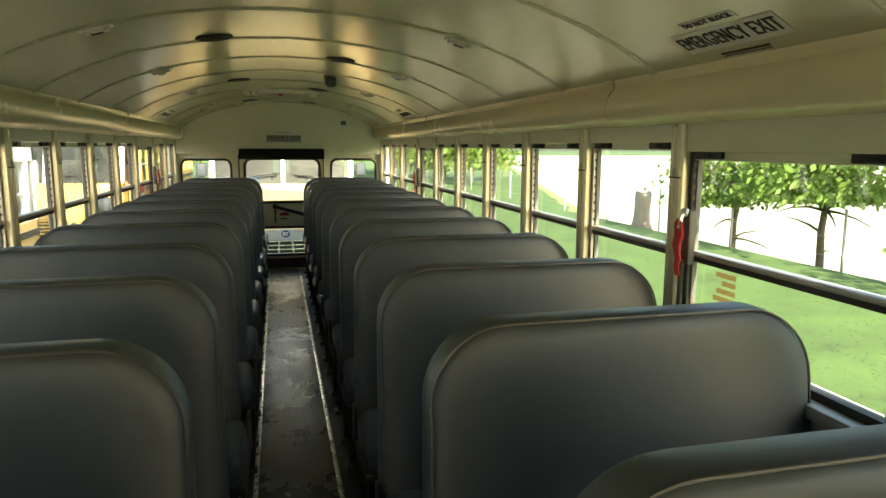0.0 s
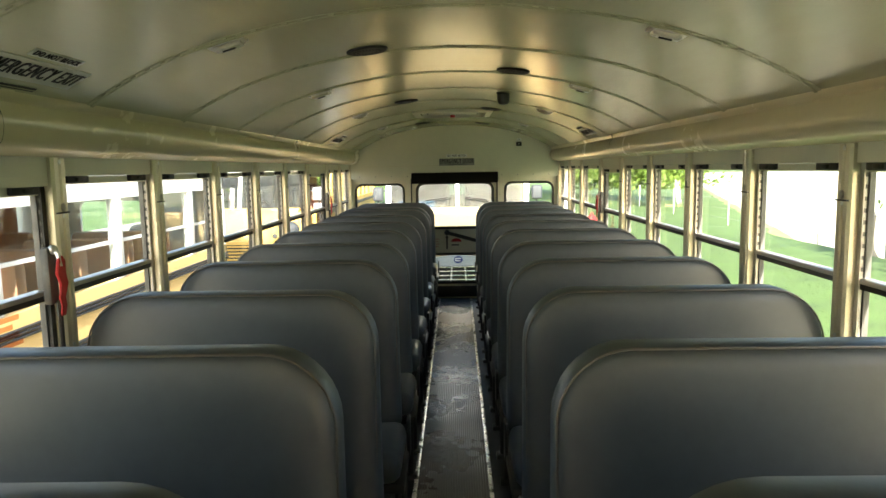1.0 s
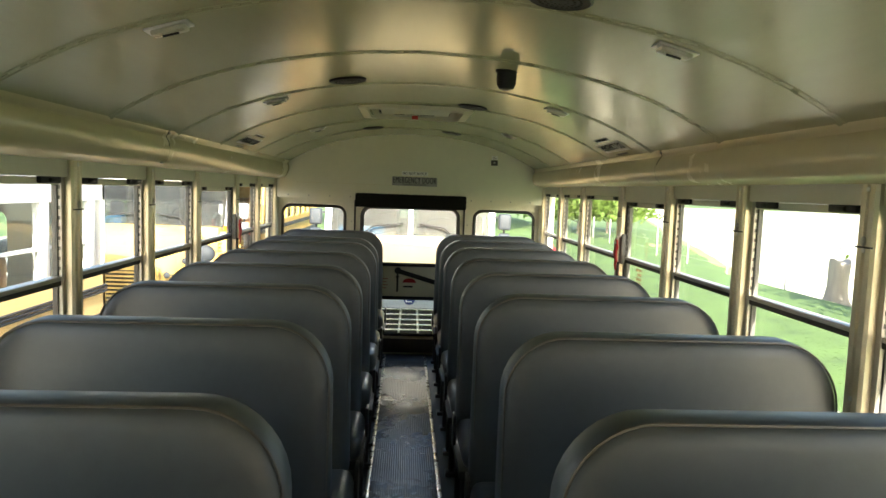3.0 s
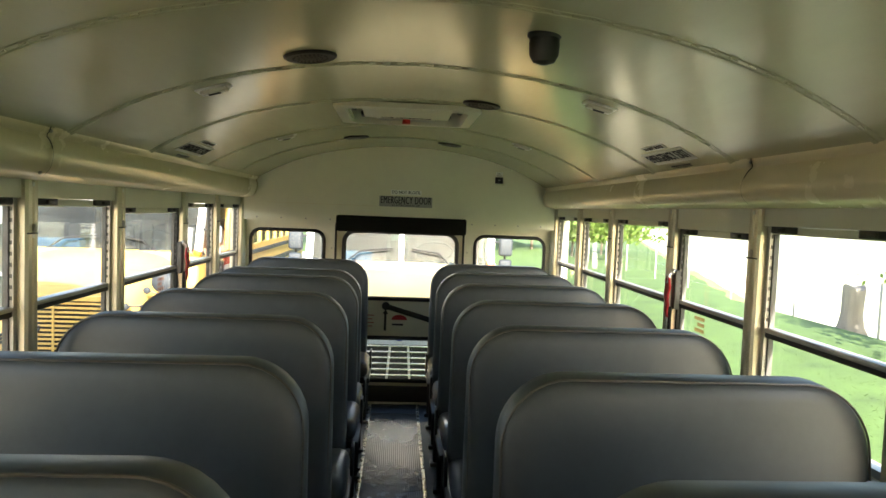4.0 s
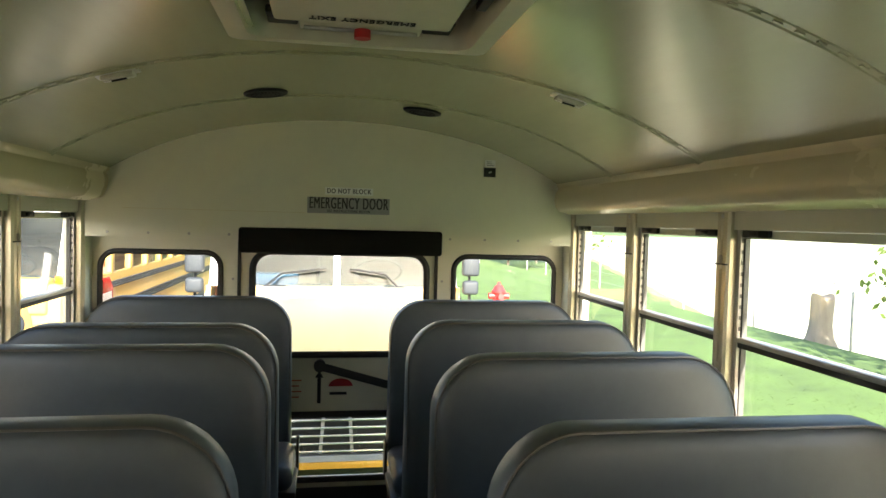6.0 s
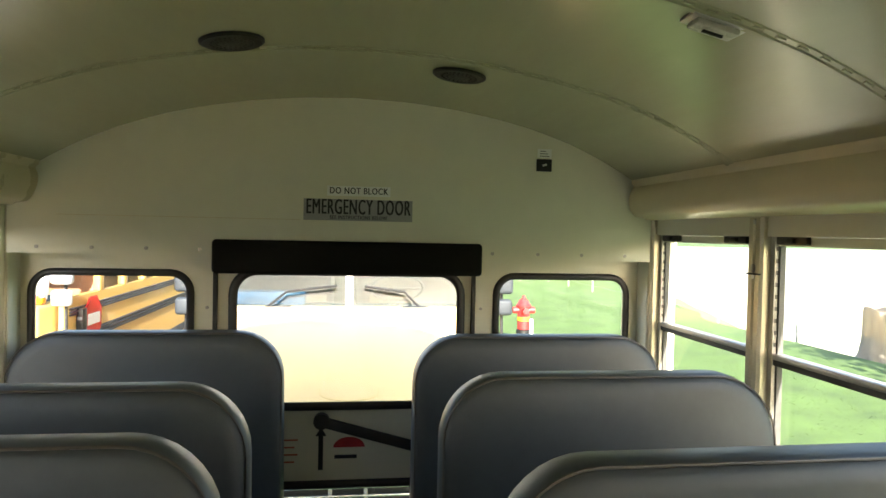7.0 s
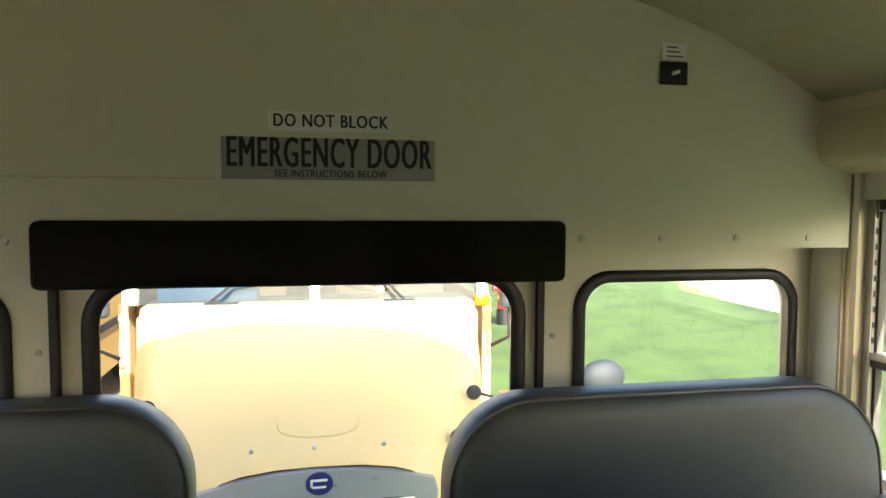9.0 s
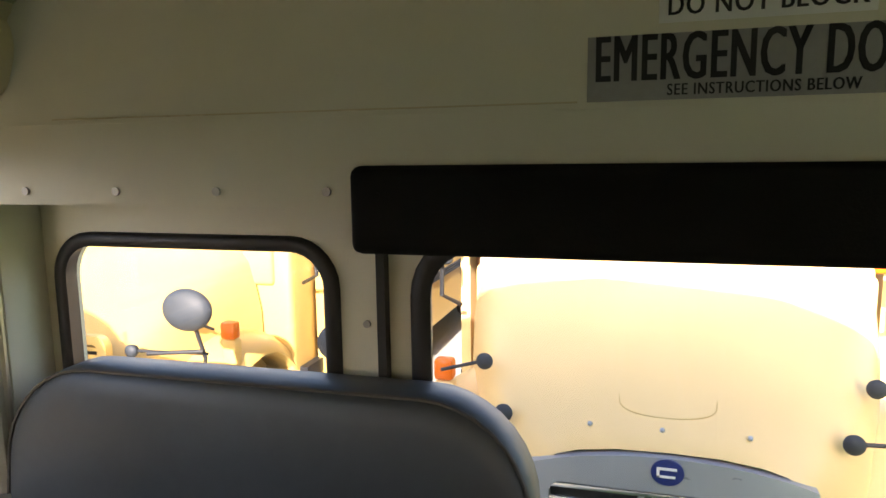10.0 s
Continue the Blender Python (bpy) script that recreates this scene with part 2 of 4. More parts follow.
def disc(bm, c, axis, r, h, seg=24, sx=1.0):
    q = Vector(axis).normalized().to_track_quat("Z", "Y").to_matrix().to_4x4()
    g = bmesh.ops.create_cone(bm, cap_ends=True, segments=seg, radius1=r, radius2=r, depth=h)
    bmesh.ops.transform(bm, matrix=Matrix.Translation(c) @ q @ Matrix.Diagonal((sx, 1, 1, 1)), verts=g["verts"])
    return bm


def ball(bm, c, r, sc=(1, 1, 1), u=14, v=10):
    g = bmesh.ops.create_uvsphere(bm, u_segments=u, v_segments=v, radius=r)
    bmesh.ops.transform(bm, matrix=Matrix.Translation(c) @ Matrix.Diagonal((*sc, 1)), verts=g["verts"])
    return bm


def rrect(x0, x1, z0, z1, r, n=7):
    """Rounded rectangle, counter-clockwise; r: one radius, or (bottom, top)."""
    rb, rt = (r, r) if not isinstance(r, tuple) else r
    out = []
    for cx, cz, rr, a0 in ((x1 - rb, z0 + rb, rb, -90), (x1 - rt, z1 - rt, rt, 0), (x0 + rt, z1 - rt, rt, 90), (x0 + rb, z0 + rb, rb, 180)):
        for i in range(n + 1):
            a = radians(a0 + 90 * i / n)
            out.append((cx + rr * math.cos(a), cz + rr * math.sin(a)))
    return out


def plate(outline, holes, y0, y1, tf=None):
    """A flat plate in the xz plane with holes, from y0 to y1."""
    bm = bmesh.new()
    for loop in (outline, *holes):
        vs = [bm.verts.new((x, y0, z)) for x, z in loop]
        for a, b in zip(vs, vs[1:] + vs[:1]):
            bm.edges.new((a, b))
    bmesh.ops.triangle_fill(bm, use_beauty=True, use_dissolve=False, edges=bm.edges[:])
    r = bmesh.ops.extrude_face_region(bm, geom=bm.faces[:])
    bmesh.ops.translate(bm, vec=(0, y1 - y0, 0), verts=[v for v in r["geom"] if isinstance(v, bmesh.types.BMVert)])
    if tf is not None:
        bmesh.ops.transform(bm, matrix=tf, verts=bm.verts)
    return bm


def rings_mesh(loops, closed_caps=True):
    """Skin through loops of equal length; caps on both ends."""
    bm = bmesh.new()
    vv = [[bm.verts.new(p) for p in l] for l in loops]
    n = len(vv[0])
    for a, b in zip(vv, vv[1:]):
        for j in range(n):
            bm.faces.new((a[j], a[(j + 1) % n], b[(j + 1) % n], b[j]))
    if closed_caps:
        bm.faces.new(vv[0][::-1])
        bm.faces.new(vv[-1])
    return bm


def gasket(x0, x1, z0, z1, r, w, y0, y1):
    """A rounded rubber ring round an opening."""
    loops = []
    for ins, y in ((0, y1), (0, y0 + 0.006), (0.006, y0), (w - 0.006, y0), (w, y0 + 0.006), (w - 0.014, y1)):
        loops.append([(x, y, z) for x, z in rrect(x0 + ins, x1 - ins, z0 + ins, z1 - ins, max(0.01, r - ins))])
    bm = bmesh.new()
    vv = [[bm.verts.new(p) for p in l] for l in loops]
    n = len(vv[0])
    for i in range(len(vv)):
        a, b = vv[i], vv[(i + 1) % len(vv)]
        for j in range(n):
            bm.faces.new((a[j], a[(j + 1) % n], b[(j + 1) % n], b[j]))
    return bm


def extrude_y(profile, y0, y1, steps=1):
    """An open xz profile drawn out along y, as a sheet."""
    bm = bmesh.new()
    rows = [[bm.verts.new((x, y0 + (y1 - y0) * i / steps, z)) for x, z in profile] for i in range(steps + 1)]
    for a, b in zip(rows, rows[1:]):
        for j in range(len(profile) - 1):
            bm.faces.new((a[j], a[j + 1], b[j + 1], b[j]))
    return bm


def text_mesh(body, size, width=None):
    """Lettering as a thin mesh lying in the xy plane, centred."""
    cu = bpy.data.curves.new("lettering", "FONT")
    cu.body, cu.size, cu.align_x, cu.align_y, cu.extrude, cu.resolution_u = body, size, "CENTER", "CENTER", 0.0006, 3
    cu.space_character = 1.12
    tmp = bpy.data.objects.new("lettering", cu)
    scene.collection.objects.link(tmp)
    dg = bpy.context.evaluated_depsgraph_get()
    me = bpy.data.meshes.new_from_object(tmp.evaluated_get(dg))
    bpy.data.objects.remove(tmp)
    bm = bmesh.new()
    bm.from_mesh(me)
    bpy.data.meshes.remove(me)
    if width:
        xs = [v.co.x for v in bm.verts]
        bmesh.ops.scale(bm, vec=(width / (max(xs) - min(xs)), 1, 1), verts=bm.verts)
    return bm


def lettering(name, body, size, width, m, material, parent):
    bm = text_mesh(body, size, width)
    for dx in (-0.018, 0.018):
        c = text_mesh(body, size, width)
        bmesh.ops.translate(c, vec=(dx * size, 0, 0.00015 + dx * 0.004), verts=c.verts)
        tmp = bpy.data.meshes.new("stroke")
        c.to_mesh(tmp)
        c.free()
        bm.from_mesh(tmp)
        bpy.data.meshes.remove(tmp)
    bmesh.ops.transform(bm, matrix=m, verts=bm.verts)
    return part(name, bm, material, parent, smooth=False)


# ---------------------------------------------------------------- our bus: plan
PITCH = 0.677
Y_REAR, Y_FRONT = 8.05, -2.9
WALL = {1: 1.16, -1: 1.183}
SILL, MID, HEAD = 0.875, 1.142, 1.492


# the last windows before the tail are one wide bay and two narrow ones
PILLARS = {9: 8.028, 8: 7.355, 7: 6.687, 6: 5.845, 5: 5.158, -1: 0.92}


def pillar_y(k):
    return PILLARS[k] if k in PILLARS else 4.475 + PITCH * (k - 4) - (0.17 if k < 0 else 0.0)


def arch(x):
    """Height of the ceiling across the bus."""
    pts = ((0.0, 1.962), (0.20, 1.955), (0.37, 1.936), (0.52, 1.910), (0.66, 1.877), (0.80, 1.830), (0.90, 1.787), (1.0, 1.735), (1.06, 1.698), (1.2, 1.60))
    x = abs(x)
    for (a, za), (b, zb) in zip(pts, pts[1:]):
        if x <= b:
            return za + (zb - za) * (x - a) / (b - a)
    return 1.60


# floor: dark rubber under the seats, ribbed rubber runner in the aisle
link_floor = link("floor", B(-1.25, 1.25, Y_FRONT, 8.2, -0.08, -0.003), M_FLOOR)
tagged(link_floor, "black rubber floor under the rows of seats", "floor", kind="structure")
XA, XB = -0.20, 0.157
prof = []
n_rib = 30
for i in range(n_rib):
    a = XA + (XB - XA) * i / n_rib
    w = (XB - XA) / n_rib
    prof += [(a, 0.0), (a + w * 0.12, 0.003), (a + w * 0.62, 0.003), (a + w * 0.74, 0.0)]
prof.append((XB, 0.0))
runner = link("aisle_runner", extrude_y(prof, Y_FRONT, 7.9, 24), M_MAT, smooth=False)
tagged(runner, "worn brown-black ribbed rubber runner along the aisle", "floor runner", kind="structure")
plain = link("aisle_end_mat", B(XA - 0.02, XB + 0.02, 7.9, 8.145, -0.003, 0.002), M_FLOOR)
tagged(plain, "plain dark rubber at the foot of the rear door", "floor", kind="structure")
for x in (XA, XB):
    bm = B(x - 0.010, x + 0.010, Y_FRONT, 8.1, -0.002, 0.007, bevel=0.003)
    o = link("trim", bm, M_STRIP)
    tagged(o, "worn bright aluminium strip edging the aisle runner", "trim strip", "aisle trim strips", "structure")

# side walls
for sgn, nm in ((-1, "wall_left"), (1, "wall_right")):
    bm = bmesh.new()
    xa, xb = sorted((sgn * WALL[sgn], sgn * 1.26))
    box(bm, xa, xb, Y_FRONT, 8.22, -0.08, SILL)
    box(bm, xa, xb, Y_FRONT, 8.22, HEAD, 1.66)
    box(bm, xa, xb, 8.045, 8.22, SILL, HEAD)
    wall = link(nm, bm, M_WALL, smooth=False)
    tagged(wall, "cream-painted steel side wall of the bus", "wall", kind="structure")
    xs = sorted((sgn * (WALL[sgn] - 0.035), sgn * (WALL[sgn] + 0.004)))
    o = link("window_ledge", B(xs[0], xs[1], Y_FRONT, 8.045, SILL - 0.03, SILL + 0.004, bevel=0.005), M_FRAME)
    tagged(o, "dark aluminium ledge under the side windows", "window ledge", kind="structure")
    lo = sorted((sgn * (WALL[sgn] - 0.006), sgn * (WALL[sgn] - 0.001)))
    o = link("lower_panel", B(lo[0], lo[1], Y_FRONT, 8.045, 0.0, SILL - 0.034), M_LOWER)
    tagged(o, "grey sheet-metal panel low on the side wall", "wall panel", kind="structure")

# pillars between the windows
for sgn in (-1, 1):
    for k in range(-6, 10):
        y = pillar_y(k)
        p = empty("window_pillar", "brushed aluminium pillar between two side windows", "pillar", "window pillars", "structure", (0, y, 0))
        hw = 0.034 if k != 9 else 0.02
        pts = [(-hw, 0.0), (-hw, 0.022), (-hw + 0.008, 0.03), (-0.007, 0.03), (-0.004, 0.024), (0.004, 0.024), (0.007, 0.03), (hw - 0.008, 0.03), (hw, 0.022), (hw, 0.0)]
        loops = [[(sgn * (WALL[sgn] + 0.012 - d), yy, z) for yy, d in pts] for z in (SILL + 0.005, 1.553)]
        part("post", rings_mesh(loops), M_ALU, p, smooth=False)
        if k < 9:
            bm = bmesh.new()
            for z in (0.98, 1.375, 1.535):
                disc(bm, (sgn * (WALL[sgn] - 0.0165), 0.0, z), (1, 0, 0), 0.007, 0.006, 10)
            part("screws", bm, M_STEEL, p)
            part("stop_notch", B(*sorted((sgn * (WALL[sgn] - 0.022), sgn * (WALL[sgn] - 0.014))), -0.03, 0.03, 1.381, 1.386), M_DARK, p)
            cl = bmesh.new()
            ball(cl, (sgn * (WALL[sgn] - 0.02), 0.0, 1.400), 0.011, (0.6, 0.8, 1.2))
            part("clip", cl, M_FRAME, p)


# side windows: an aluminium frame with an upper and a lower sash
EXITS = {(1, 6), (1, 0), (-1, 7), (-1, 1)}


def side_window(sgn, k, number):
    """The window that ends at pillar k."""
    y0, y1 = pillar_y(k - 1) + 0.034, pillar_y(k) - 0.034
    if k == 9:
        y1 = 8.008
    ex = (sgn, k) in EXITS
    w = empty("window_%d" % number, "split-sash bus window with an emergency exit frame" if ex else "split-sash aluminium bus window with clear glass", "window", "side windows", "structure", (0, (y0 + y1) / 2, 0))
    c = (y0 + y1) / 2
    a, b = y0 - c, y1 - c
    X = lambda d0, d1: sorted((sgn * (WALL[sgn] + d0), sgn * (WALL[sgn] + d1)))
    head = HEAD - (0.028 if ex else 0.0)
    if ex:
        bm = B(*X(0.0, 0.06), a, b, head, HEAD)
        part("exit_header", bm, M_WALL, w)
    xs = X(0.012, 0.044)
    bm = bmesh.new()
    box(bm, *xs, a, a + 0.02, SILL, head)
    box(bm, *xs, b - 0.02, b, SILL, head)
    box(bm, *xs, a + 0.02, b - 0.02, SILL, SILL + 0.022)
    part("window_frame", bm, M_DARK if ex else M_FRAME, w, smooth=False)
    bm = bmesh.new()
    for yy in (a + 0.0235, b - 0.0235):
        box(bm, *X(0.024, 0.041), yy - 0.0035, yy + 0.0035, SILL + 0.022, head)
    part("channel", bm, M_CHAN, w, smooth=False)
    bm = bmesh.new()
    for i in range(9):
        z = 1.18 + i * 0.034
        for yy in (a + 0.0205, b - 0.0205):
            box(bm, *X(0.016, 0.024), yy - 0.002, yy + 0.002, z, z + 0.012)
    part("notches", bm, M_CHAN, w, smooth=False)
    # top rail with two black latches
    part("top_rail", B(*X(0.018, 0.05), a + 0.02, b - 0.02, head - 0.026, head - 0.001, bevel=0.003), M_WALL, w)
    for yy in (a + 0.10, b - 0.10):
        lat = bmesh.new()
        box(lat, *X(0.002, 0.018), yy - 0.062, yy + 0.062, head - 0.022, head + 0.003, bevel=0.004)
        box(lat, *X(-0.008, 0.004), yy - 0.018, yy + 0.018, head - 0.018, head - 0.004, bevel=0.003)
        part("latch", lat, M_BLACK, w, "black plastic sash latch")
    mr = bmesh.new()
    box(mr, *X(0.012, 0.05), a + 0.02, b - 0.02, MID + 0.002, MID + 0.018, bevel=0.004)
    part("mid_rail", mr, M_FRAME, w)
    part("mid_rail_seal", B(*X(0.016, 0.05), a + 0.02, b - 0.02, MID - 0.014, MID + 0.002), M_DARK, w)
    for nm, z0, z1, d in (("upper_pane", MID + 0.018, head - 0.026, 0.03), ("lower_pane", SILL + 0.022, MID - 0.014, 0.037)):
        g = part(nm, B(*X(d, d + 0.004), a + 0.024, b - 0.024, z0, z1), G_CLEAR, w, smooth=False)
        g.visible_shadow = False
    return w


num = 1
for sgn in (-1, 1):
    for k in range(-5, 10):
        side_window(sgn, k, num)
        num += 1


def exit_handle(sgn, y):
    """Red strap on the release lever of an emergency window."""
    h = empty("exit_release", "red strap tied to a steel emergency window release lever", "window release", "window releases", "", (sgn * (WALL[sgn] - 0.02), y, 1.215))
    part("mount", B(-0.012, 0.012, -0.022, 0.022, -0.09, 0.075, bevel=0.006), M_CHAN, h)
    bm = tube(bmesh.new(), [(-sgn * 0.012, 0, 0.07), (-sgn * 0.03, -0.004, 0.055), (-sgn * 0.036, -0.006, 0.02)], 0.007, 8)
    ball(bm, (-sgn * 0.014, 0, 0.068), 0.014)
    part("lever", bm, M_STEEL, h)
    loops = []
    for z, w, d, o in ((0.05, 0.010, 0.006, 0.0), (0.035, 0.022, 0.012, 0.0), (0.0, 0.027, 0.013, -0.003), (-0.03, 0.022, 0.012, 0.004), (-0.055, 0.016, 0.010, 0.0), (-0.07, 0.018, 0.009, -0.004), (-0.095, 0.015, 0.007, 0.001), (-0.12, 0.016, 0.005, -0.003), (-0.124, 0.012, 0.004, -0.003)):
        loops.append([(-sgn * (0.034 + 0.4 * o) + 0.7 * d * math.cos(t) * (1 + 0.3 * math.sin(3 * t)), o + 0.78 * w * math.sin(t), z) for t in [2 * math.pi * i / 12 for i in range(12)]])
    part("strap", rings_mesh(loops), M_RED, h, "faded red webbing strap")
    part("rod", tube(bmesh.new(), [(-sgn * 0.016, 0.006, -0.08), (-sgn * 0.016, 0.006, -0.34)], 0.008, 8), M_BLACK, h)


def exit_decal(sgn, y):
    """Red instruction lettering on the lower pane, too faint to read."""
    d = empty("window_decal", "faded orange-red instruction lettering on the glass", "decal", "window decals", "", (sgn * (WALL[sgn] + 0.043), y, 1.06))
    for i, wd in enumerate((0.09, 0.06, 0.085, 0.1)):
        bm = B(-0.0006, 0.0006, -0.055, -0.055 + wd, 0.035 - i * 0.024, 0.05 - i * 0.024)
        part("printed_line", bm, G_DECAL, d, smooth=False)


for sgn, k in sorted(EXITS):
    exit_handle(sgn, pillar_y(k) - 0.095)
    exit_decal(sgn, pillar_y(k) - 0.19)

# cove mouldings that hide the wiring, above the windows
for sgn in (-1, 1):
    pr = [(1.14, 1.548), (1.118, 1.549), (1.108, 1.556)]
    for i in range(9):
        a = radians(-62 + 112 * i / 8)
        pr.append((1.108 - 0.062 * math.cos(a) ** 0.8 if math.cos(a) > 0 else 1.108, 1.622 + 0.068 * math.sin(a)))
    pr += [(1.062, 1.682), (1.057, 1.686), (1.055, 1.702), (1.075, 1.71)]
    if sgn < 0:
        pr = [(x + 0.022 * min(1.0, max(0.0, (1.70 - z) / 0.1)), z) for x, z in pr]
    bm = bmesh.new()
    for y0, y1 in ((Y_FRONT, 2.06), (2.063, 5.07), (5.073, 8.02)):
        rows = [[bm.verts.new((sgn * x, y, z)) for x, z in pr] for y in (y0, y1)]
        for j in range(len(pr) - 1):
            bm.faces.new((rows[0][j], rows[0][j + 1], rows[1][j + 1], rows[1][j]))
    cove = link("cove_moulding", bm, M_COVE, angle=50)
    tagged(cove, "cream-painted rounded steel cove above the windows", "moulding", "cove mouldings", "structure")
    for y in (2.06, 5.07):
        bm = bmesh.new()
        rows = [[bm.verts.new((sgn * (x - (0.005 if 2 < j < len(pr) - 1 else 0.003)), yy, z)) for j, (x, z) in enumerate(pr)] for yy in (y - 0.02, y + 0.03)]
        for j in range(len(pr) - 1):
            bm.faces.new((rows[0][j], rows[0][j + 1], rows[1][j + 1], rows[1][j]))
        o = link("cove_joint", bm, M_COVE, angle=50)
        tagged(o, "lapped joint plate of the cove moulding", "moulding joint", "cove joints", "structure")
        bm = tube(bmesh.new(), [(sgn * (x - 0.004), y - 0.02 + 0.02 * math.sin(j * 0.35), z) for j, (x, z) in enumerate(pr) if 2 < j < len(pr) - 1], 0.0013, 6)
        o = link("loose_wire", bm, M_DARK)
        tagged(o, "thin dark wire at the joint of the cove", "wire", "cove wires")
        for z, x in ((1.567, 1.088), (1.69, 1.058)):
            o = link("cove_screw", ball(bmesh.new(), (sgn * (x - 0.004), y - 0.035, z), 0.006), M_FRAME)
            tagged(o, "small rusty screw in the cream cove", "screw", "cove screws")

# ceiling: one arched sheet with raised seams and rivets
bm = bmesh.new()
xs = [-1.075 + 2.15 * i / 40 for i in range(41)]
ys = [Y_FRONT, 5.945, 6.47, 8.12]
rows = [[bm.verts.new((x, y, arch(x))) for x in xs] for y in ys]
for i in range(3):
    for j in range(40):
        if i == 1 and xs[j] > -0.30 and xs[j + 1] < 0.29:
            continue
        bm.faces.new((rows[i][j], rows[i][j + 1], rows[i + 1][j + 1], rows[i + 1][j]))
for k in range(-6, 9):
    y = pillar_y(k)
    sec = ((-0.022, 0.0), (-0.020, 0.0022), (-0.003, 0.0025), (0.0, 0.0055), (0.014, 0.006), (0.018, 0.0))
    rr = [[bm.verts.new((x, y + a, arch(x) - d)) for x in xs] for a, d in sec]
    for p, q in zip(rr, rr[1:]):
        for j in range(40):
            bm.faces.new((p[j], p[j + 1], q[j + 1], q[j]))
    for j in range(46):
        x = -1.03 + 2.06 * (j + 0.5) / 46
        box(bm, -0.009, 0.009, -0.0035, 0.0035, -0.003, 0.003, m=Matrix.Translation((x, y - 0.013, arch(x) - 0.003)) @ Matrix.Rotation(math.atan2(arch(x + 0.01) - arch(x - 0.01), -0.02) + math.pi, 4, "Y"))
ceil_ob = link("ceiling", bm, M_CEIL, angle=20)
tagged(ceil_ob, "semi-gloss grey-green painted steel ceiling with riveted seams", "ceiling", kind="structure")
roof = link("roof", extrude_y([(-1.26, 1.6), (-1.2, 1.75), (-0.8, 1.96), (0, 2.06), (0.8, 1.96), (1.2, 1.75), (1.26, 1.6)], Y_FRONT - 0.05, 8.25), M_WHITE)
tagged(roof, "white outer roof skin of the bus", "roof", kind="structure")
# unseen front end; its opening is smaller than a windshield, to hold back light
bm = plate([(-1.25, 1.42), (1.25, 1.42), (1.25, 1.7), (0.8, 1.96), (-0.8, 1.96), (-1.25, 1.7)], [], Y_FRONT - 0.06, Y_FRONT)
box(bm, -1.25, 1.25, Y_FRONT - 0.06, Y_FRONT, -0.08, 1.06)
for x0, x1 in ((-1.25, -0.95), (0.95, 1.25)):
    box(bm, x0, x1, Y_FRONT - 0.06, Y_FRONT, 1.06, 1.42)
front = link("wall_front", bm, M_WALL, smooth=False)
tagged(front, "unseen cream front bulkhead of the bus, opening kept small to limit light", "wall", kind="structure")

# rear wall with two windows and a door opening
GL = (-1.142, -0.574, 0.79, 1.330)
GR = (0.548, 1.108, 0.79, 1.332)
wall_top = [(x, arch(x) + 0.03) for x in [1.08 - 2.16 * i / 24 for i in range(25)]]
outline = [(-1.25, -0.08), (1.25, -0.08), (1.25, 1.72)] + wall_top + [(-1.25, 1.72)]
door_hole = [(-0.501, 0.03), (0.471, 0.03), (0.471, 1.40), (-0.501, 1.40)]
rear = link("wall_rear", plate(outline, [rrect(GL[0] + 0.01, GL[1] - 0.01, GL[2] + 0.01, GL[3] - 0.01, 0.08), rrect(GR[0] + 0.01, GR[1] - 0.01, GR[2] + 0.01, GR[3] - 0.01, 0.08), door_hole], 8.14, 8.182), M_WALL, smooth=False)
tagged(rear, "cream-painted rear wall of the bus", "wall", kind="structure")
cover = [(-1.16, 1.387), (1.14, 1.387), (1.14, 1.55), (1.06, 1.66)] + [(x, arch(x) + 0.01) for x in [1.06 - 2.12 * i / 24 for i in range(25)]] + [(-1.16, 1.55)]
cv = empty("rear_cover_panel", "cream sheet-metal cover panel above the rear windows", "wall panel", kind="structure")
part("panel", plate(cover, [], 8.022, 8.139), M_WALL, cv, smooth=False)
part("seam", B(-1.10, 1.10, 8.0195, 8.0225, 1.512, 1.515), M_WALL, cv, smooth=False)
part("seam", B(-1.0, -0.19, 8.0195, 8.0225, 1.5195, 1.5215), M_COVE, cv)
for x in (-1.066, -0.89, -0.712, -0.534, 0.516, 0.691, 0.863, 1.036):
    part("screw", disc(bmesh.new(), (x, 8.0205, 1.409), (0, 1, 0), 0.0065, 0.005, 10), M_FRAME, cv)
for nm, g in (("window_27", GL), ("window_28", GR)):
    w = empty(nm, "fixed rear bus window in a thick black rubber gasket", "window", "rear windows", "structure")
    part("gasket", gasket(g[0], g[1], g[2], g[3], 0.085, 0.026, 8.126, 8.172), M_GASKET, w, angle=50)
    p = part("pane", plate(rrect(g[0] + 0.011, g[1] - 0.011, g[2] + 0.011, g[3] - 0.011, 0.075), [], 8.160, 8.165), G_CLEAR, w, smooth=False)
    p.visible_shadow = False
# corner trim strips beside the rear windows
for sgn in (-1, 1):
    o = link("corner_trim", B(*sorted((sgn * (WALL[sgn] - 0.018), sgn * WALL[sgn])), 8.045, 8.139, 0.0, 1.386, bevel=0.004), M_WALL)
    tagged(o, "cream corner trim between side and rear wall", "trim", "corner trims", "structure")

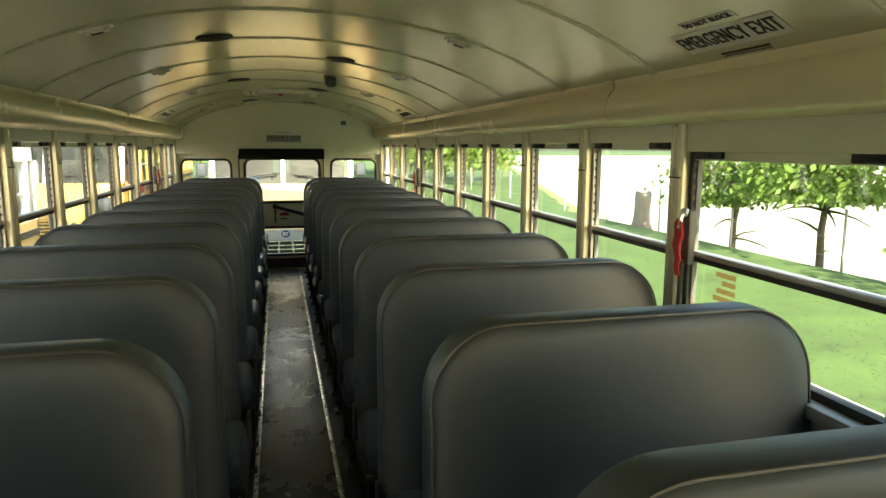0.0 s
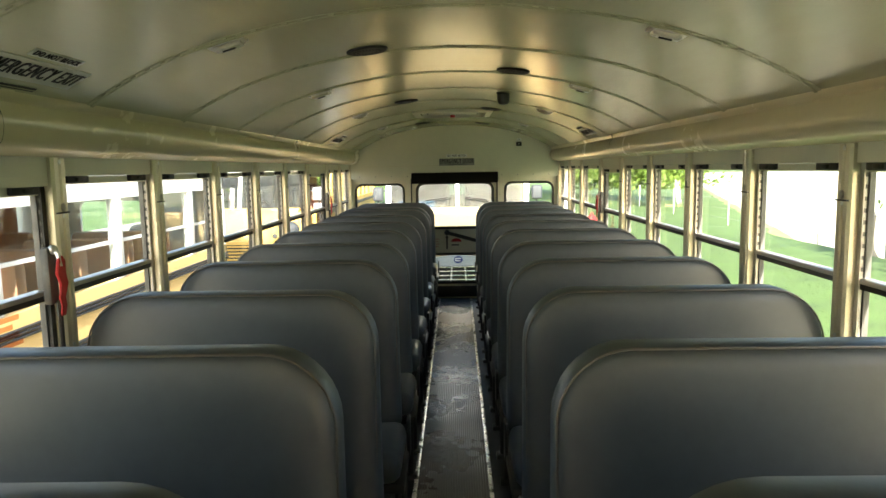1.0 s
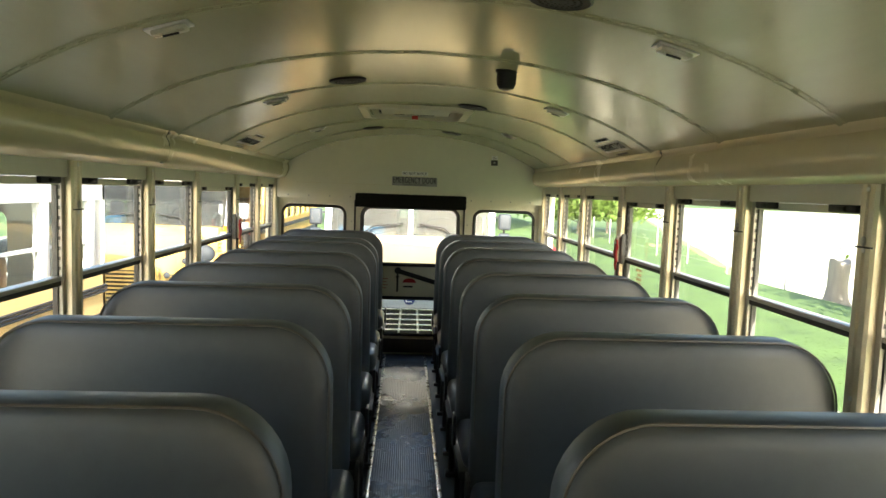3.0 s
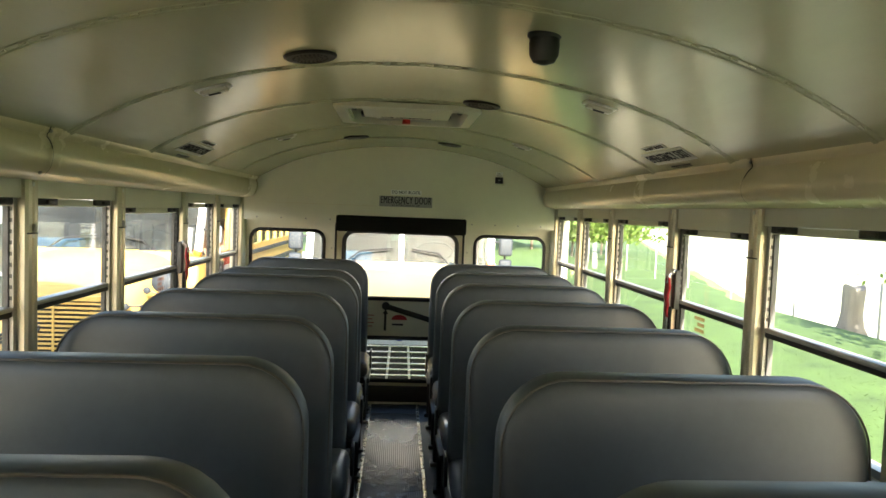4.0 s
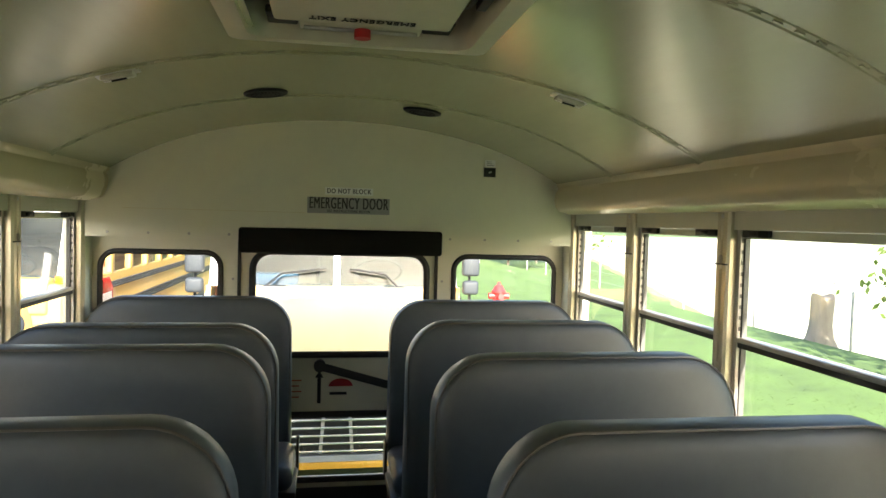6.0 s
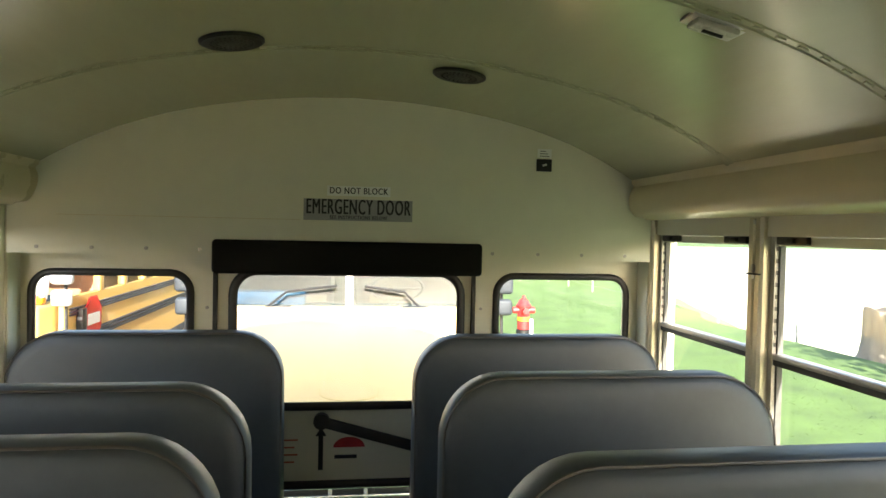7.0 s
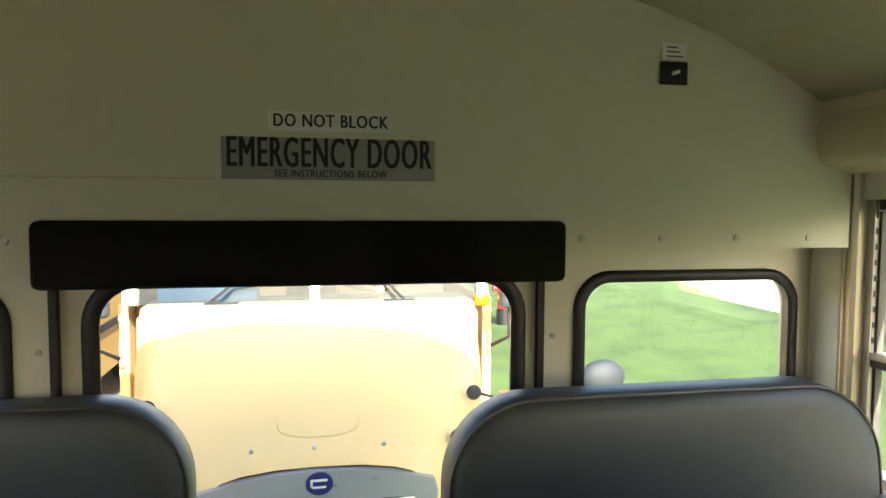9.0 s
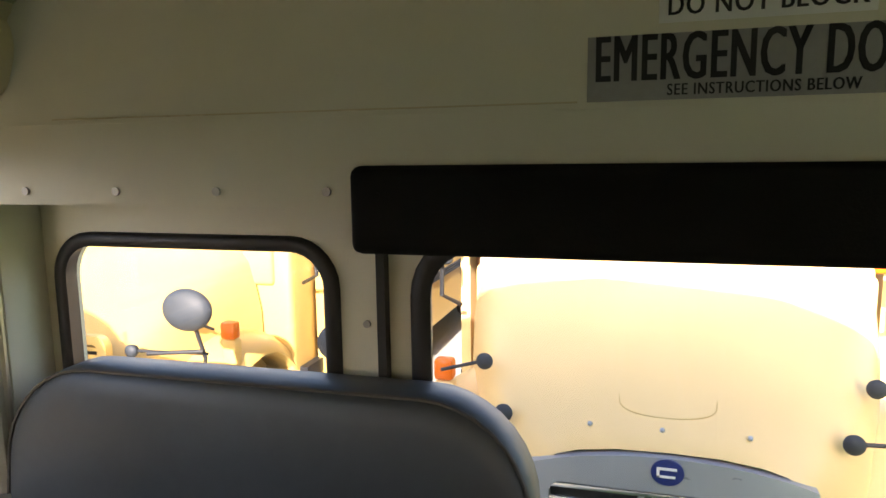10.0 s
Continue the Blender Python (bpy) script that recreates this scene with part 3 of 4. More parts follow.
# emergency door
door = empty("door_1", "white-grey steel emergency door with upper and lower glass", "door", kind="structure")
DW = (-0.452, 0.436, 0.802, 1.345)
DL = (-0.41, 0.385, 0.17, 0.53)
part("leaf", plate([(-0.493, 0.04), (0.463, 0.04), (0.463, 1.392), (-0.493, 1.392)], [rrect(DW[0] + 0.012, DW[1] - 0.012, DW[2] + 0.012, DW[3] - 0.012, 0.09), rrect(DL[0] + 0.015, DL[1] - 0.015, DL[2] + 0.015, DL[3] - 0.015, 0.03)], 8.148, 8.198), M_WALL, door, smooth=False)
part("gasket", gasket(DW[0], DW[1], DW[2], DW[3], 0.105, 0.033, 8.126, 8.185), M_GASKET, door, angle=50)
part("gasket", gasket(DL[0], DL[1], DL[2], DL[3], 0.035, 0.03, 8.133, 8.19), M_GASKET, door, angle=50)
for d, r in ((DW, 0.09), (DL, 0.03)):
    p = part("pane", plate(rrect(d[0] + 0.014, d[1] - 0.014, d[2] + 0.014, d[3] - 0.014, r), [], 8.168, 8.173), G_CLEAR, door, smooth=False)
    p.visible_shadow = False
part("kick_panel", B(-0.48, 0.45, 8.134, 8.148, 0.02, 0.145, bevel=0.004), M_FLOOR, door, "dark grey kick panel")
for x in (-0.499, 0.469):
    part("jamb_seal", B(x - 0.007, x + 0.007, 8.125, 8.146, 0.02, 1.38), M_DARK, door)
for x in (-0.528, 0.500):
    bm = bmesh.new()
    for z in (0.62, 0.92, 1.04, 1.19):
        disc(bm, (x, 8.138, z), (0, 1, 0), 0.006, 0.008, 10)
    part("screws", bm, M_FRAME, door)
# release handle: a long black bar pivoted at its end
bm = bmesh.new()
ang = Matrix.Translation((-0.105, 8.12, 0.765)) @ Matrix.Rotation(radians(16), 4, "Y")
box(bm, -0.02, 0.40, -0.012, 0.008, -0.022, 0.018, bevel=0.006, m=ang)
disc(bm, (-0.105, 8.12, 0.765), (0, 1, 0), 0.03, 0.03, 18)
part("release_handle", bm, M_BLACK, door, "black steel release handle")
part("handle_grip", box(bmesh.new(), 0.40, 0.50, -0.014, 0.01, -0.024, 0.02, bevel=0.007, m=ang), M_RED, door, "red grip")
# arrow decal and printed notes beside it
bm = B(-0.116, -0.098, 8.1455, 8.1475, 0.57, 0.70)
vs = [bm.verts.new(p) for p in ((-0.128, 8.1455, 0.70), (-0.086, 8.1455, 0.70), (-0.107, 8.1455, 0.735))]
bm.faces.new(vs)
part("arrow_decal", bm, M_INK, door, "black arrow decal", smooth=False)
bm2 = bmesh.new()
c0 = bm2.verts.new((0.0, 8.1465, 0.655))
arc = [bm2.verts.new((0.06 * math.cos(math.pi * i / 12), 8.1465, 0.655 + 0.04 * math.sin(math.pi * i / 12))) for i in range(13)]
for a, b in zip(arc, arc[1:]):
    bm2.faces.new((c0, a, b))
part("red_decal", bm2, M_RED, door, "red half-round decal", smooth=False)
part("printed_line", B(-0.055, 0.03, 8.1455, 8.1475, 0.612, 0.626), M_INK, door, smooth=False)
for i in range(4):
    part("printed_line", B(-0.27, -0.205 + 0.012 * (i % 2), 8.1455, 8.1475, 0.60 + i * 0.028, 0.606 + i * 0.028), M_INKO, door, smooth=False)

# padded bar over the door
pad = empty("header_pad", "black foam-padded head bar over the emergency door", "head pad", at=(-0.008, 8.0, 1.383))
part("cushion", B(-0.482, 0.482, -0.008, 0.139, -0.058, 0.062, bevel=0.014, seg=3), M_PAD, pad)
for x in (-0.44, 0.44):
    part("screw", disc(bmesh.new(), (x, -0.0085, 0.022), (0, 1, 0), 0.005, 0.003, 12), M_PAD, pad)

# signs on the rear cover panel
FACE_REAR = lambda x, y, z: Matrix.Translation((x, y, z)) @ Matrix.Rotation(radians(90), 4, "X")
s1 = empty("door_sign", "silver sticker with black words EMERGENCY DOOR", "sign", "rear signs", at=(0, 0, 0))
part("plate", B(-0.178, 0.213, 8.0195, 8.022, 1.52, 1.597), M_SIGN, s1)
lettering("lettering", "EMERGENCY DOOR", 0.078, 0.372, FACE_REAR(0.018, 8.0185, 1.567), M_INK, s1)
lettering("lettering", "SEE INSTRUCTIONS BELOW", 0.019, 0.205, FACE_REAR(0.018, 8.0185, 1.531), M_INK, s1)
s2 = empty("notice_sign", "white sticker with black words DO NOT BLOCK", "sign", "rear signs")
part("plate", B(-0.096, 0.132, 8.0195, 8.022, 1.609, 1.645), M_SIGNW, s2)
lettering("lettering", "DO NOT BLOCK", 0.033, 0.208, FACE_REAR(0.018, 8.0185, 1.627), M_INK, s2)
sw = empty("switch_plate", "small black switch plate under a white printed label", "switch")
part("plate", B(0.677, 0.736, 8.015, 8.022, 1.722, 1.768, bevel=0.002), M_BLACK, sw)
part("key", tube(bmesh.new(), [(0.700, 8.012, 1.743), (0.714, 8.010, 1.748)], 0.004, 8), M_STEEL, sw)
part("label", B(0.681, 0.735, 8.0195, 8.022, 1.772, 1.806), M_SIGNW, sw)
for i in range(3):
    part("printed_line", B(0.690, 0.726 - 0.006 * i, 8.0187, 8.02, 1.778 + i * 0.009, 1.7805 + i * 0.009), M_CHAN, sw)


# things on the ceiling
def slope(x):
    return math.atan2(arch(x + 0.02) - arch(x - 0.02), 0.04)


def on_ceiling(x, y, d=0.0):
    """A pose on the ceiling whose z points down into the bus; its x runs across."""
    return Matrix.Translation((x, y, arch(x) - d)) @ Matrix.Rotation(-slope(x), 4, "Y") @ Matrix.Rotation(math.pi, 4, "X")


def speaker():
    e = empty("ceiling_speaker", "round black speaker grille set in the ceiling", "speaker", "ceiling speakers")
    bm = bmesh.new()
    loops = []
    for r, z in ((0.078, 0.0), (0.078, 0.005), (0.072, 0.008), (0.066, 0.006), (0.03, 0.009), (0.002, 0.010)):
        loops.append([(r * math.cos(t), r * math.sin(t), z) for t in [2 * math.pi * i / 28 for i in range(28)]])
    part("grille", rings_mesh(loops), M_BLACK, e)
    bm = bmesh.new()
    for r in (0.02, 0.035, 0.05):
        for i in range(int(r * 500)):
            t = 2 * math.pi * i / int(r * 500)
            disc(bm, (r * math.cos(t), r * math.sin(t), 0.009), (0, 0, 1), 0.0035, 0.002, 6)
    part("perforation", bm, M_DARK, e)
    return e


spots = ((-0.313, 3.045), (0.288, 3.69), (-0.312, 5.022), (0.289, 5.775), (-0.312, 7.265), (0.290, 7.50), (-0.313, 0.80), (0.288, 1.45))
first = None
for x, y in spots:
    m = on_ceiling(x, y, 0.001)
    if first is None:
        first = speaker()
        first.matrix_basis = m
    else:
        copy_thing(first, m)


def dome_lamp():
    e = empty("ceiling_lamp", "small unlit rectangular cabin lamp with a cloudy lens", "lamp", "ceiling lamps")
    part("base", B(-0.056, 0.056, -0.03, 0.03, 0, 0.008, bevel=0.003), M_STEEL, e)
    part("lens", B(-0.044, 0.044, -0.022, 0.022, 0.006, 0.020, bevel=0.006), M_LENS, e)
    part("bulb", tube(bmesh.new(), [(-0.02, 0, 0.021), (0.02, 0, 0.021)], 0.004, 8), M_DARK, e)
    return e


first = None
for y in (1.09, 2.49, 3.87, 5.275, 6.72):
    for x in (-0.658, 0.637):
        m = on_ceiling(x, y, 0.0)
        if first is None:
            first = dome_lamp()
            first.matrix_basis = m
        else:
            copy_thing(first, m)

# black camera dome
cd = empty("ceiling_camera", "black security camera dome hanging from the ceiling", "camera", at=(0.308, 4.66, arch(0.308) + 0.003))
loops = []
for r, z in ((0.043, 0.01), (0.043, -0.006), (0.037, -0.012), (0.038, -0.03), (0.036, -0.052), (0.027, -0.068), (0.010, -0.074), (0.001, -0.075)):
    loops.append([(r * math.cos(t), r * math.sin(t), z) for t in [2 * math.pi * i / 24 for i in range(24)]])
part("dome", rings_mesh(loops), M_BLACK, cd)

# roof hatch
hx0, hx1, hy0, hy1 = -0.333, 0.310, 5.905, 6.50
ha = empty("roof_hatch", "cream emergency roof hatch with red knob, stained at one corner", "hatch")
zc = 1.945
bm = bmesh.new()
lo = rrect(hx0, hx1, hy0, hy1, 0.03, 4)
li = rrect(hx0 + 0.05, hx1 - 0.05, hy0 + 0.05, hy1 - 0.05, 0.05, 4)
for ring in (0,):
    a = [bm.verts.new((x, y, zc - 0.012)) for x, y in lo]
    b = [bm.verts.new((x, y, zc - 0.016)) for x, y in li]
    c = [bm.verts.new((x, y, 2.03)) for x, y in li]
    d = [bm.verts.new((x, y, zc + 0.01)) for x, y in lo]
    n = len(a)
    for p, q in ((d, a), (a, b), (b, c)):
        for j in range(n):
            bm.faces.new((p[j], p[(j + 1) % n], q[(j + 1) % n], q[j]))
part("frame", bm, M_HATCH, ha)
part("well", plate(li, [], -2.034, -2.029, Matrix.Rotation(radians(-90), 4, "X")), M_WELL, ha, "stained back of the hatch well, recess shade in its colour", smooth=False)
part("cover", B(hx0 + 0.115, hx1 - 0.115, hy0 + 0.055, hy1 - 0.15, zc + 0.0, zc + 0.022, bevel=0.009), M_HATCH, ha)
part("latch_plate", B(-0.16, 0.13, hy1 - 0.148, hy1 - 0.075, zc + 0.004, zc + 0.02, bevel=0.004), M_HATCH, ha)
part("latch_rod", tube(bmesh.new(), [(-0.15, hy1 - 0.11, zc), (0.12, hy1 - 0.11, zc)], 0.005, 8), M_STEEL, ha)
part("release_knob", disc(bmesh.new(), (-0.012, hy1 - 0.11, zc - 0.008), (0, 0, 1), 0.02, 0.02, 18), M_RED, ha, "red release knob")
for x0, x1 in ((-0.235, -0.165), (0.135, 0.205)):
    part("hinge_arm", B(x0, x1, hy1 - 0.17, hy1 - 0.08, zc + 0.012, zc + 0.03, bevel=0.004), M_BLACK, ha, "black hinge arm")
for x0, x1 in ((hx0 + 0.062, hx0 + 0.085), (hx1 - 0.085, hx1 - 0.062)):
    part("gas_strut", B(x0, x1, hy0 + 0.1, hy0 + 0.3, zc + 0.01, zc + 0.03, bevel=0.004), M_BLACK, ha)
m = Matrix.Translation((-0.015, hy1 - 0.20, zc - 0.0015)) @ Matrix.Rotation(math.pi, 4, "X") @ Matrix.Rotation(math.pi, 4, "Z")
lettering("lettering", "EMERGENCY EXIT", 0.035, 0.24, m, M_INK, ha)


def slope_sign(sgn, y):
    """Printed exit notice on the sloping side of the ceiling."""
    e = empty("exit_notice", "printed black words EMERGENCY EXIT on clear stickers", "sign", "ceiling exit notices")
    x = sgn * 0.985
    base = Matrix.Translation((x, y, arch(x))) @ Matrix.Rotation(-slope(x), 4, "Y")
    turn = base @ Matrix.Rotation(math.pi, 4, "X") @ Matrix.Rotation(radians(90 * sgn), 4, "Z") @ Matrix.Translation((0, 0, 0.002))
    e.matrix_basis = turn
    part("plate", B(-0.10, 0.10, 0.052, 0.078, -0.002, 0.0005), M_SIGNC, e)
    part("plate", B(-0.19, 0.19, -0.04, 0.04, -0.002, 0.0005), M_SIGNC, e)
    part("plate", B(-0.10, 0.10, -0.082, -0.058, -0.002, 0.0005), M_SIGNC, e)
    lettering("lettering", "EMERGENCY EXIT", 0.07, 0.36, Matrix.Translation((0, 0, 0.0015)), M_INK, e)
    lettering("lettering", "DO NOT BLOCK", 0.024, 0.18, Matrix.Translation((0, 0.065, 0.0015)), M_INK, e)
    for i in range(2):
        part("printed_line", B(-0.09, 0.085, -0.077 + i * 0.011, -0.070 + i * 0.011, 0, 0.002), M_INK, e)


slope_sign(1, 5.525)
slope_sign(1, 1.33)
slope_sign(-1, 2.07)
slope_sign(-1, 6.21)


# ---------------------------------------------------------------- seats
def seat(sgn):
    """A high-backed bench seat; origin on the floor under the front of the backrest, facing -y."""
    s = empty("bench_seat", "grey vinyl high-backed bus bench seat with pale piping", "seat", "bus bench seats")
    x0, x1, zt = (0.222, 1.142, SEAT_TOP) if sgn > 0 else (0.247, 1.168, SEAT_TOP)
    lean = 0.075

    def loop(ins, y, top=0.0):
        pts = rrect(x0 + ins, x1 - ins, 0.40, zt - ins - top, (0.03, max(0.02, 0.165 - ins * 0.6)), 9)
        out = []
        for x, z in pts:
            u = (z - 0.4) / (zt - 0.4)
            out.append((sgn * (x + (0.012 * (1 - u) * (-1 if x < 0.6 else 1))), y + lean * u, z))
        return out

    loops = [loop(0.10, 0.118), loop(0.03, 0.112), loop(0.010, 0.098), loop(0.0, 0.080), loop(0.0, 0.028), loop(0.008, 0.010), loop(0.020, 0.002), loop(0.045, -0.001), loop(0.09, -0.003), loop(0.14, -0.005), loop(0.20, -0.006), loop(0.27, -0.0065)]
    part("backrest", rings_mesh(loops), M_VINYL, s, angle=60)
    pl = loop(0.004, 0.012)
    ring = bmesh.new()
    # piping only over the top and down both sides
    n = len(pl)
    pts = [pl[i] for i in range(9, n - 10)]
    pts = [(p[0], p[1] - 0.002, p[2]) for p in pts]
    lowa, lowb = pts[0], pts[-1]
    tube(ring, [(lowa[0], lowa[1] - 0.05, 0.45)] + pts + [(lowb[0], lowb[1] - 0.05, 0.45)], 0.0032, 6)
    part("piping", ring, M_PIPE, s, "pale worn piping along the edge")
    bm = bmesh.new()
    box(bm, *sorted((sgn * 0.212, sgn * 1.125)), -0.36, 0.03, 0.33, 0.445, bevel=0.045, seg=3)
    part("cushion", bm, M_CUSH, s, "blue-grey vinyl seat cushion")
    part("seat_frame", B(*sorted((sgn * 0.20, sgn * 1.12)), -0.33, 0.06, 0.29, 0.328, bevel=0.006), M_SEATLEG, s)
    for y in (-0.27, 0.02):
        part("leg", tube(bmesh.new(), [(sgn * 0.23, y, 0.31), (sgn * 0.23, y, 0.02)], 0.014, 8), M_SEATLEG, s)
        part("foot", B(*sorted((sgn * 0.20, sgn * 0.26)), y - 0.03, y + 0.03, -0.004, 0.02, bevel=0.004), M_SEATLEG, s)
    part("side_bracket", B(*sorted((sgn * 0.196, sgn * 0.21)), -0.03, 0.05, 0.30, 0.46, bevel=0.005), M_SEATLEG, s)
    return s


for sgn in (-1, 1):
    first = None
    for y in SEAT_ROWS[sgn]:
        m = Matrix.Translation((random.uniform(-0.004, 0.004), y - 0.12, 0)) @ Matrix.Rotation(radians(random.uniform(-0.6, 0.6)), 4, "Z") @ Matrix.Rotation(radians(random.uniform(-0.5, 0.5)), 4, "X")
        if first is None:
            first = seat(sgn)
            first.matrix_basis = m
        else:
            copy_thing(first, m)


# ---------------------------------------------------------------- outside: ground
GROUND = -0.98


def lawn_z(x):
    return GROUND + 0.055 * (min(max(x, 1.5), 9.0) - 1.5) - 0.35 * (min(max(x, 9.0), 11.0) - 9.0)


gr = link("ground", extrude_y([(x, lawn_z(x)) for x in (-400, -60, 1.5, 3, 4.5, 6, 7.5, 9.0, 11.0, 60, 400)], -400, 400, 8), M_GRASS)
tagged(gr, "mown green lawn around the parked buses", "lawn", kind="structure")
bm = bmesh.new()
rows = []
for i in range(161):
    y = -40 + i * 1.5
    e = 9.75 + 40 * min(max((6.5 - y) / 4, 0.0), 1.0) + 1.5 * min(max((12.5 - y) / 3, 0.0), 1.0) + 0.3 * max(0.0, y - 17) + 0.25 * noise.noise(Vector((0, y * 0.35, 0))) + 0.12 * noise.noise(Vector((3, y * 1.3, 0)))
    rows.append([bm.verts.new((x, y, lawn_z(x) + 0.012)) for x in (e, max(e + 0.1, 9.0), max(e + 0.2, 11.0), max(e + 1, 20), 260)])
for p, q in zip(rows, rows[1:]):
    for j in range(4):
        bm.faces.new((p[j], p[j + 1], q[j + 1], q[j]))
fd = link("field", bm, M_FIELD)
tagged(fd, "pale sunlit dry field beyond the fence line", "field", kind="structure")
bm = bmesh.new()
rows = []
for i in range(321):
    y = -40 + i * 0.75
    out = 0.3 * max(0.0, y - 17) + 1.5 * min(max((12.5 - y) / 3, 0.0), 1.0)
    e = 9.25 + out + 0.3 * noise.noise(Vector((5, y * 0.5, 0))) + 0.15 * noise.noise(Vector((9, y * 1.9, 0)))
    rows.append([bm.verts.new((x, y, lawn_z(x) + 0.006)) for x in (e, e + 0.3, 10.3 + out)])
for p, q in zip(rows, rows[1:]):
    for j in range(2):
        bm.faces.new((p[j], p[j + 1], q[j + 1], q[j]))
dg = link("dry_grass", bm, M_DRY)
tagged(dg, "strip of paler dry grass along the fence", "grass", kind="structure")
# unseen strip under the left buses, added as a pale reflector
bm = bmesh.new()
rows = []
for i in range(61):
    y = -20 + i * 1.0
    e = -0.75 + 0.15 * noise.noise(Vector((7, y * 0.6, 0)))
    rows.append([bm.verts.new((x, y, GROUND + 0.012)) for x in (-16, e)])
for p, q in zip(rows, rows[1:]):
    bm.faces.new((p[0], p[1], q[1], q[0]))
gv = link("bounce_ground", bm, M_BOUNCE)
tagged(gv, "unseen pale ground strip under the parked buses, added to bounce light", "gravel", kind="structure")

# grass blades on the nearest strip of lawn
rng = random.Random(4)
vs, fs = [], []
for i in range(36000):
    x = 1.5 + 6.6 * rng.random() ** 0.8
    y = -2 + 30 * rng.random() ** 1.1
    if x < 1.6 and y > 9:
        continue
    h, w, a, ln = rng.uniform(0.006, 0.02), rng.uniform(0.005, 0.012), rng.uniform(0, 6.28), rng.uniform(0.03, 0.07)
    dx, dy = w * math.cos(a), w * math.sin(a)
    b = len(vs)
    g = lawn_z(x)
    vs += [(x - dx, y - dy, g - 0.005), (x + dx, y + dy, g - 0.005), (x + ln * math.sin(a), y + ln * math.cos(a), g + h)]
    fs.append((b, b + 1, b + 2))
me = bpy.data.meshes.new("grass")
me.from_pydata(vs, [], fs)
me.materials.append(M_BLADE)
gs = new("grass", me)
tagged(gs, "short green grass blades of the lawn", "grass", kind="stuff")


# ---------------------------------------------------------------- outside: trees, fence, stump, hydrant
def tree(x, y, h, r, low, seed, leaves=5200, size=0.075):
    rg = random.Random(seed)
    t = empty("tree", "leafy green broad-leaved tree with a slender trunk", "tree", "trees along the lawn", "", (x, y, lawn_z(x)))
    bm = bmesh.new()
    pts = [(0.25 * math.sin(i * 0.7 + seed) * i / 8, 0.2 * math.cos(i * 0.9 + seed) * i / 8 - 0.2 * i / 8, h * 0.8 * i / 8) for i in range(9)]
    tube(bm, [(0, 0, -0.1)] + pts[1:], 0.085, 10, 0.025)
    tips = []
    for i in range(16):
        k = rg.randint(1, 7)
        p = Vector(pts[k])
        a = rg.uniform(0, 6.28)
        ln = r * rg.uniform(0.55, 1.0)
        d = Vector((math.cos(a), math.sin(a), rg.uniform(0.0, 0.6)))
        q = [p + d * ln * s + Vector((0, 0, -0.25 * ln * s * s)) for s in (0, 0.35, 0.7, 1.0)]
        tube(bm, q, 0.035, 6, 0.008)
        tips += [q[1], q[2], q[3], q[2]]
    part("trunk", bm, M_BARK, t)
    vs, fs = [], []
    for i in range(leaves):
        c = Vector(rg.choice(tips))
        g = Vector((rg.gauss(0, 1), rg.gauss(0, 1), rg.gauss(0, 0.75))) * r * 0.24
        c = c + g
        if c.z < low:
            c.z = low + abs(low - c.z) * 0.4
        s = size * rg.uniform(0.6, 1.4)
        n = Vector((rg.gauss(0, 1), rg.gauss(0, 1), rg.gauss(0, 1.2))).normalized()
        u = n.orthogonal().normalized()
        w = n.cross(u)
        b = len(vs)
        vs += [c - u * s, c + w * s * 0.5, c + u * s, c - w * s * 0.5]
        fs.append((b, b + 1, b + 2, b + 3))
    me = bpy.data.meshes.new("crown")
    me.from_pydata([tuple(v) for v in vs], [], fs)
    me.materials.append(M_LEAF)
    cr = new("crown", me)
    cr.parent = t
    cr["kind"] = "stuff"
    return t


tree(10.4, 13.75, 4.2, 1.65, 1.25, 11, 4200, 0.09)
tree(10.3, 10.95, 4.3, 1.55, 1.5, 23, 3600, 0.09)
# the next four stand out of view, added to darken light from the right
tree(10.8, 6.9, 4.4, 1.7, 0.9, 31, 3600, 0.1)
tree(10.6, 3.8, 4.6, 1.8, 0.9, 37, 3600, 0.1)
tree(10.9, 0.6, 4.6, 1.8, 0.9, 41, 3600, 0.1)
tree(10.7, -2.6, 4.6, 1.8, 0.9, 43, 3600, 0.1)
for i, (x, y) in enumerate(((8.2, 44), (11.5, 47), (15.0, 52), (5.2, 55), (-7.5, 46), (-12, 50))):
    tree(x, y, 9.5, 3.6, 1.2, 50 + i, 3600, 0.2)

fence = empty("fence", "sparse wire fence on thin steel posts", "fence", at=(9.85, 0, lawn_z(9.85)))
pb = B(-0.02, 0.02, -0.02, 0.02, -0.05, 1.25, bevel=0.004)
post0 = part("post", pb, M_POST, fence)
post0.location = (0, -2.2, 0)
for i in range(1, 14):
    o = new("post", post0.data)
    o.parent = fence
    o.location = (0.05 * math.sin(i * 2.1), -2.2 + i * 3.05, 0)
for z in (0.35, 0.7, 1.05):
    part("wire", tube(bmesh.new(), [(0, -2.2 + i * 3.05, z) for i in range(14)], 0.004, 5), M_POST, fence)

# old tree stump standing by the fence
loops = []
rs = random.Random(8)
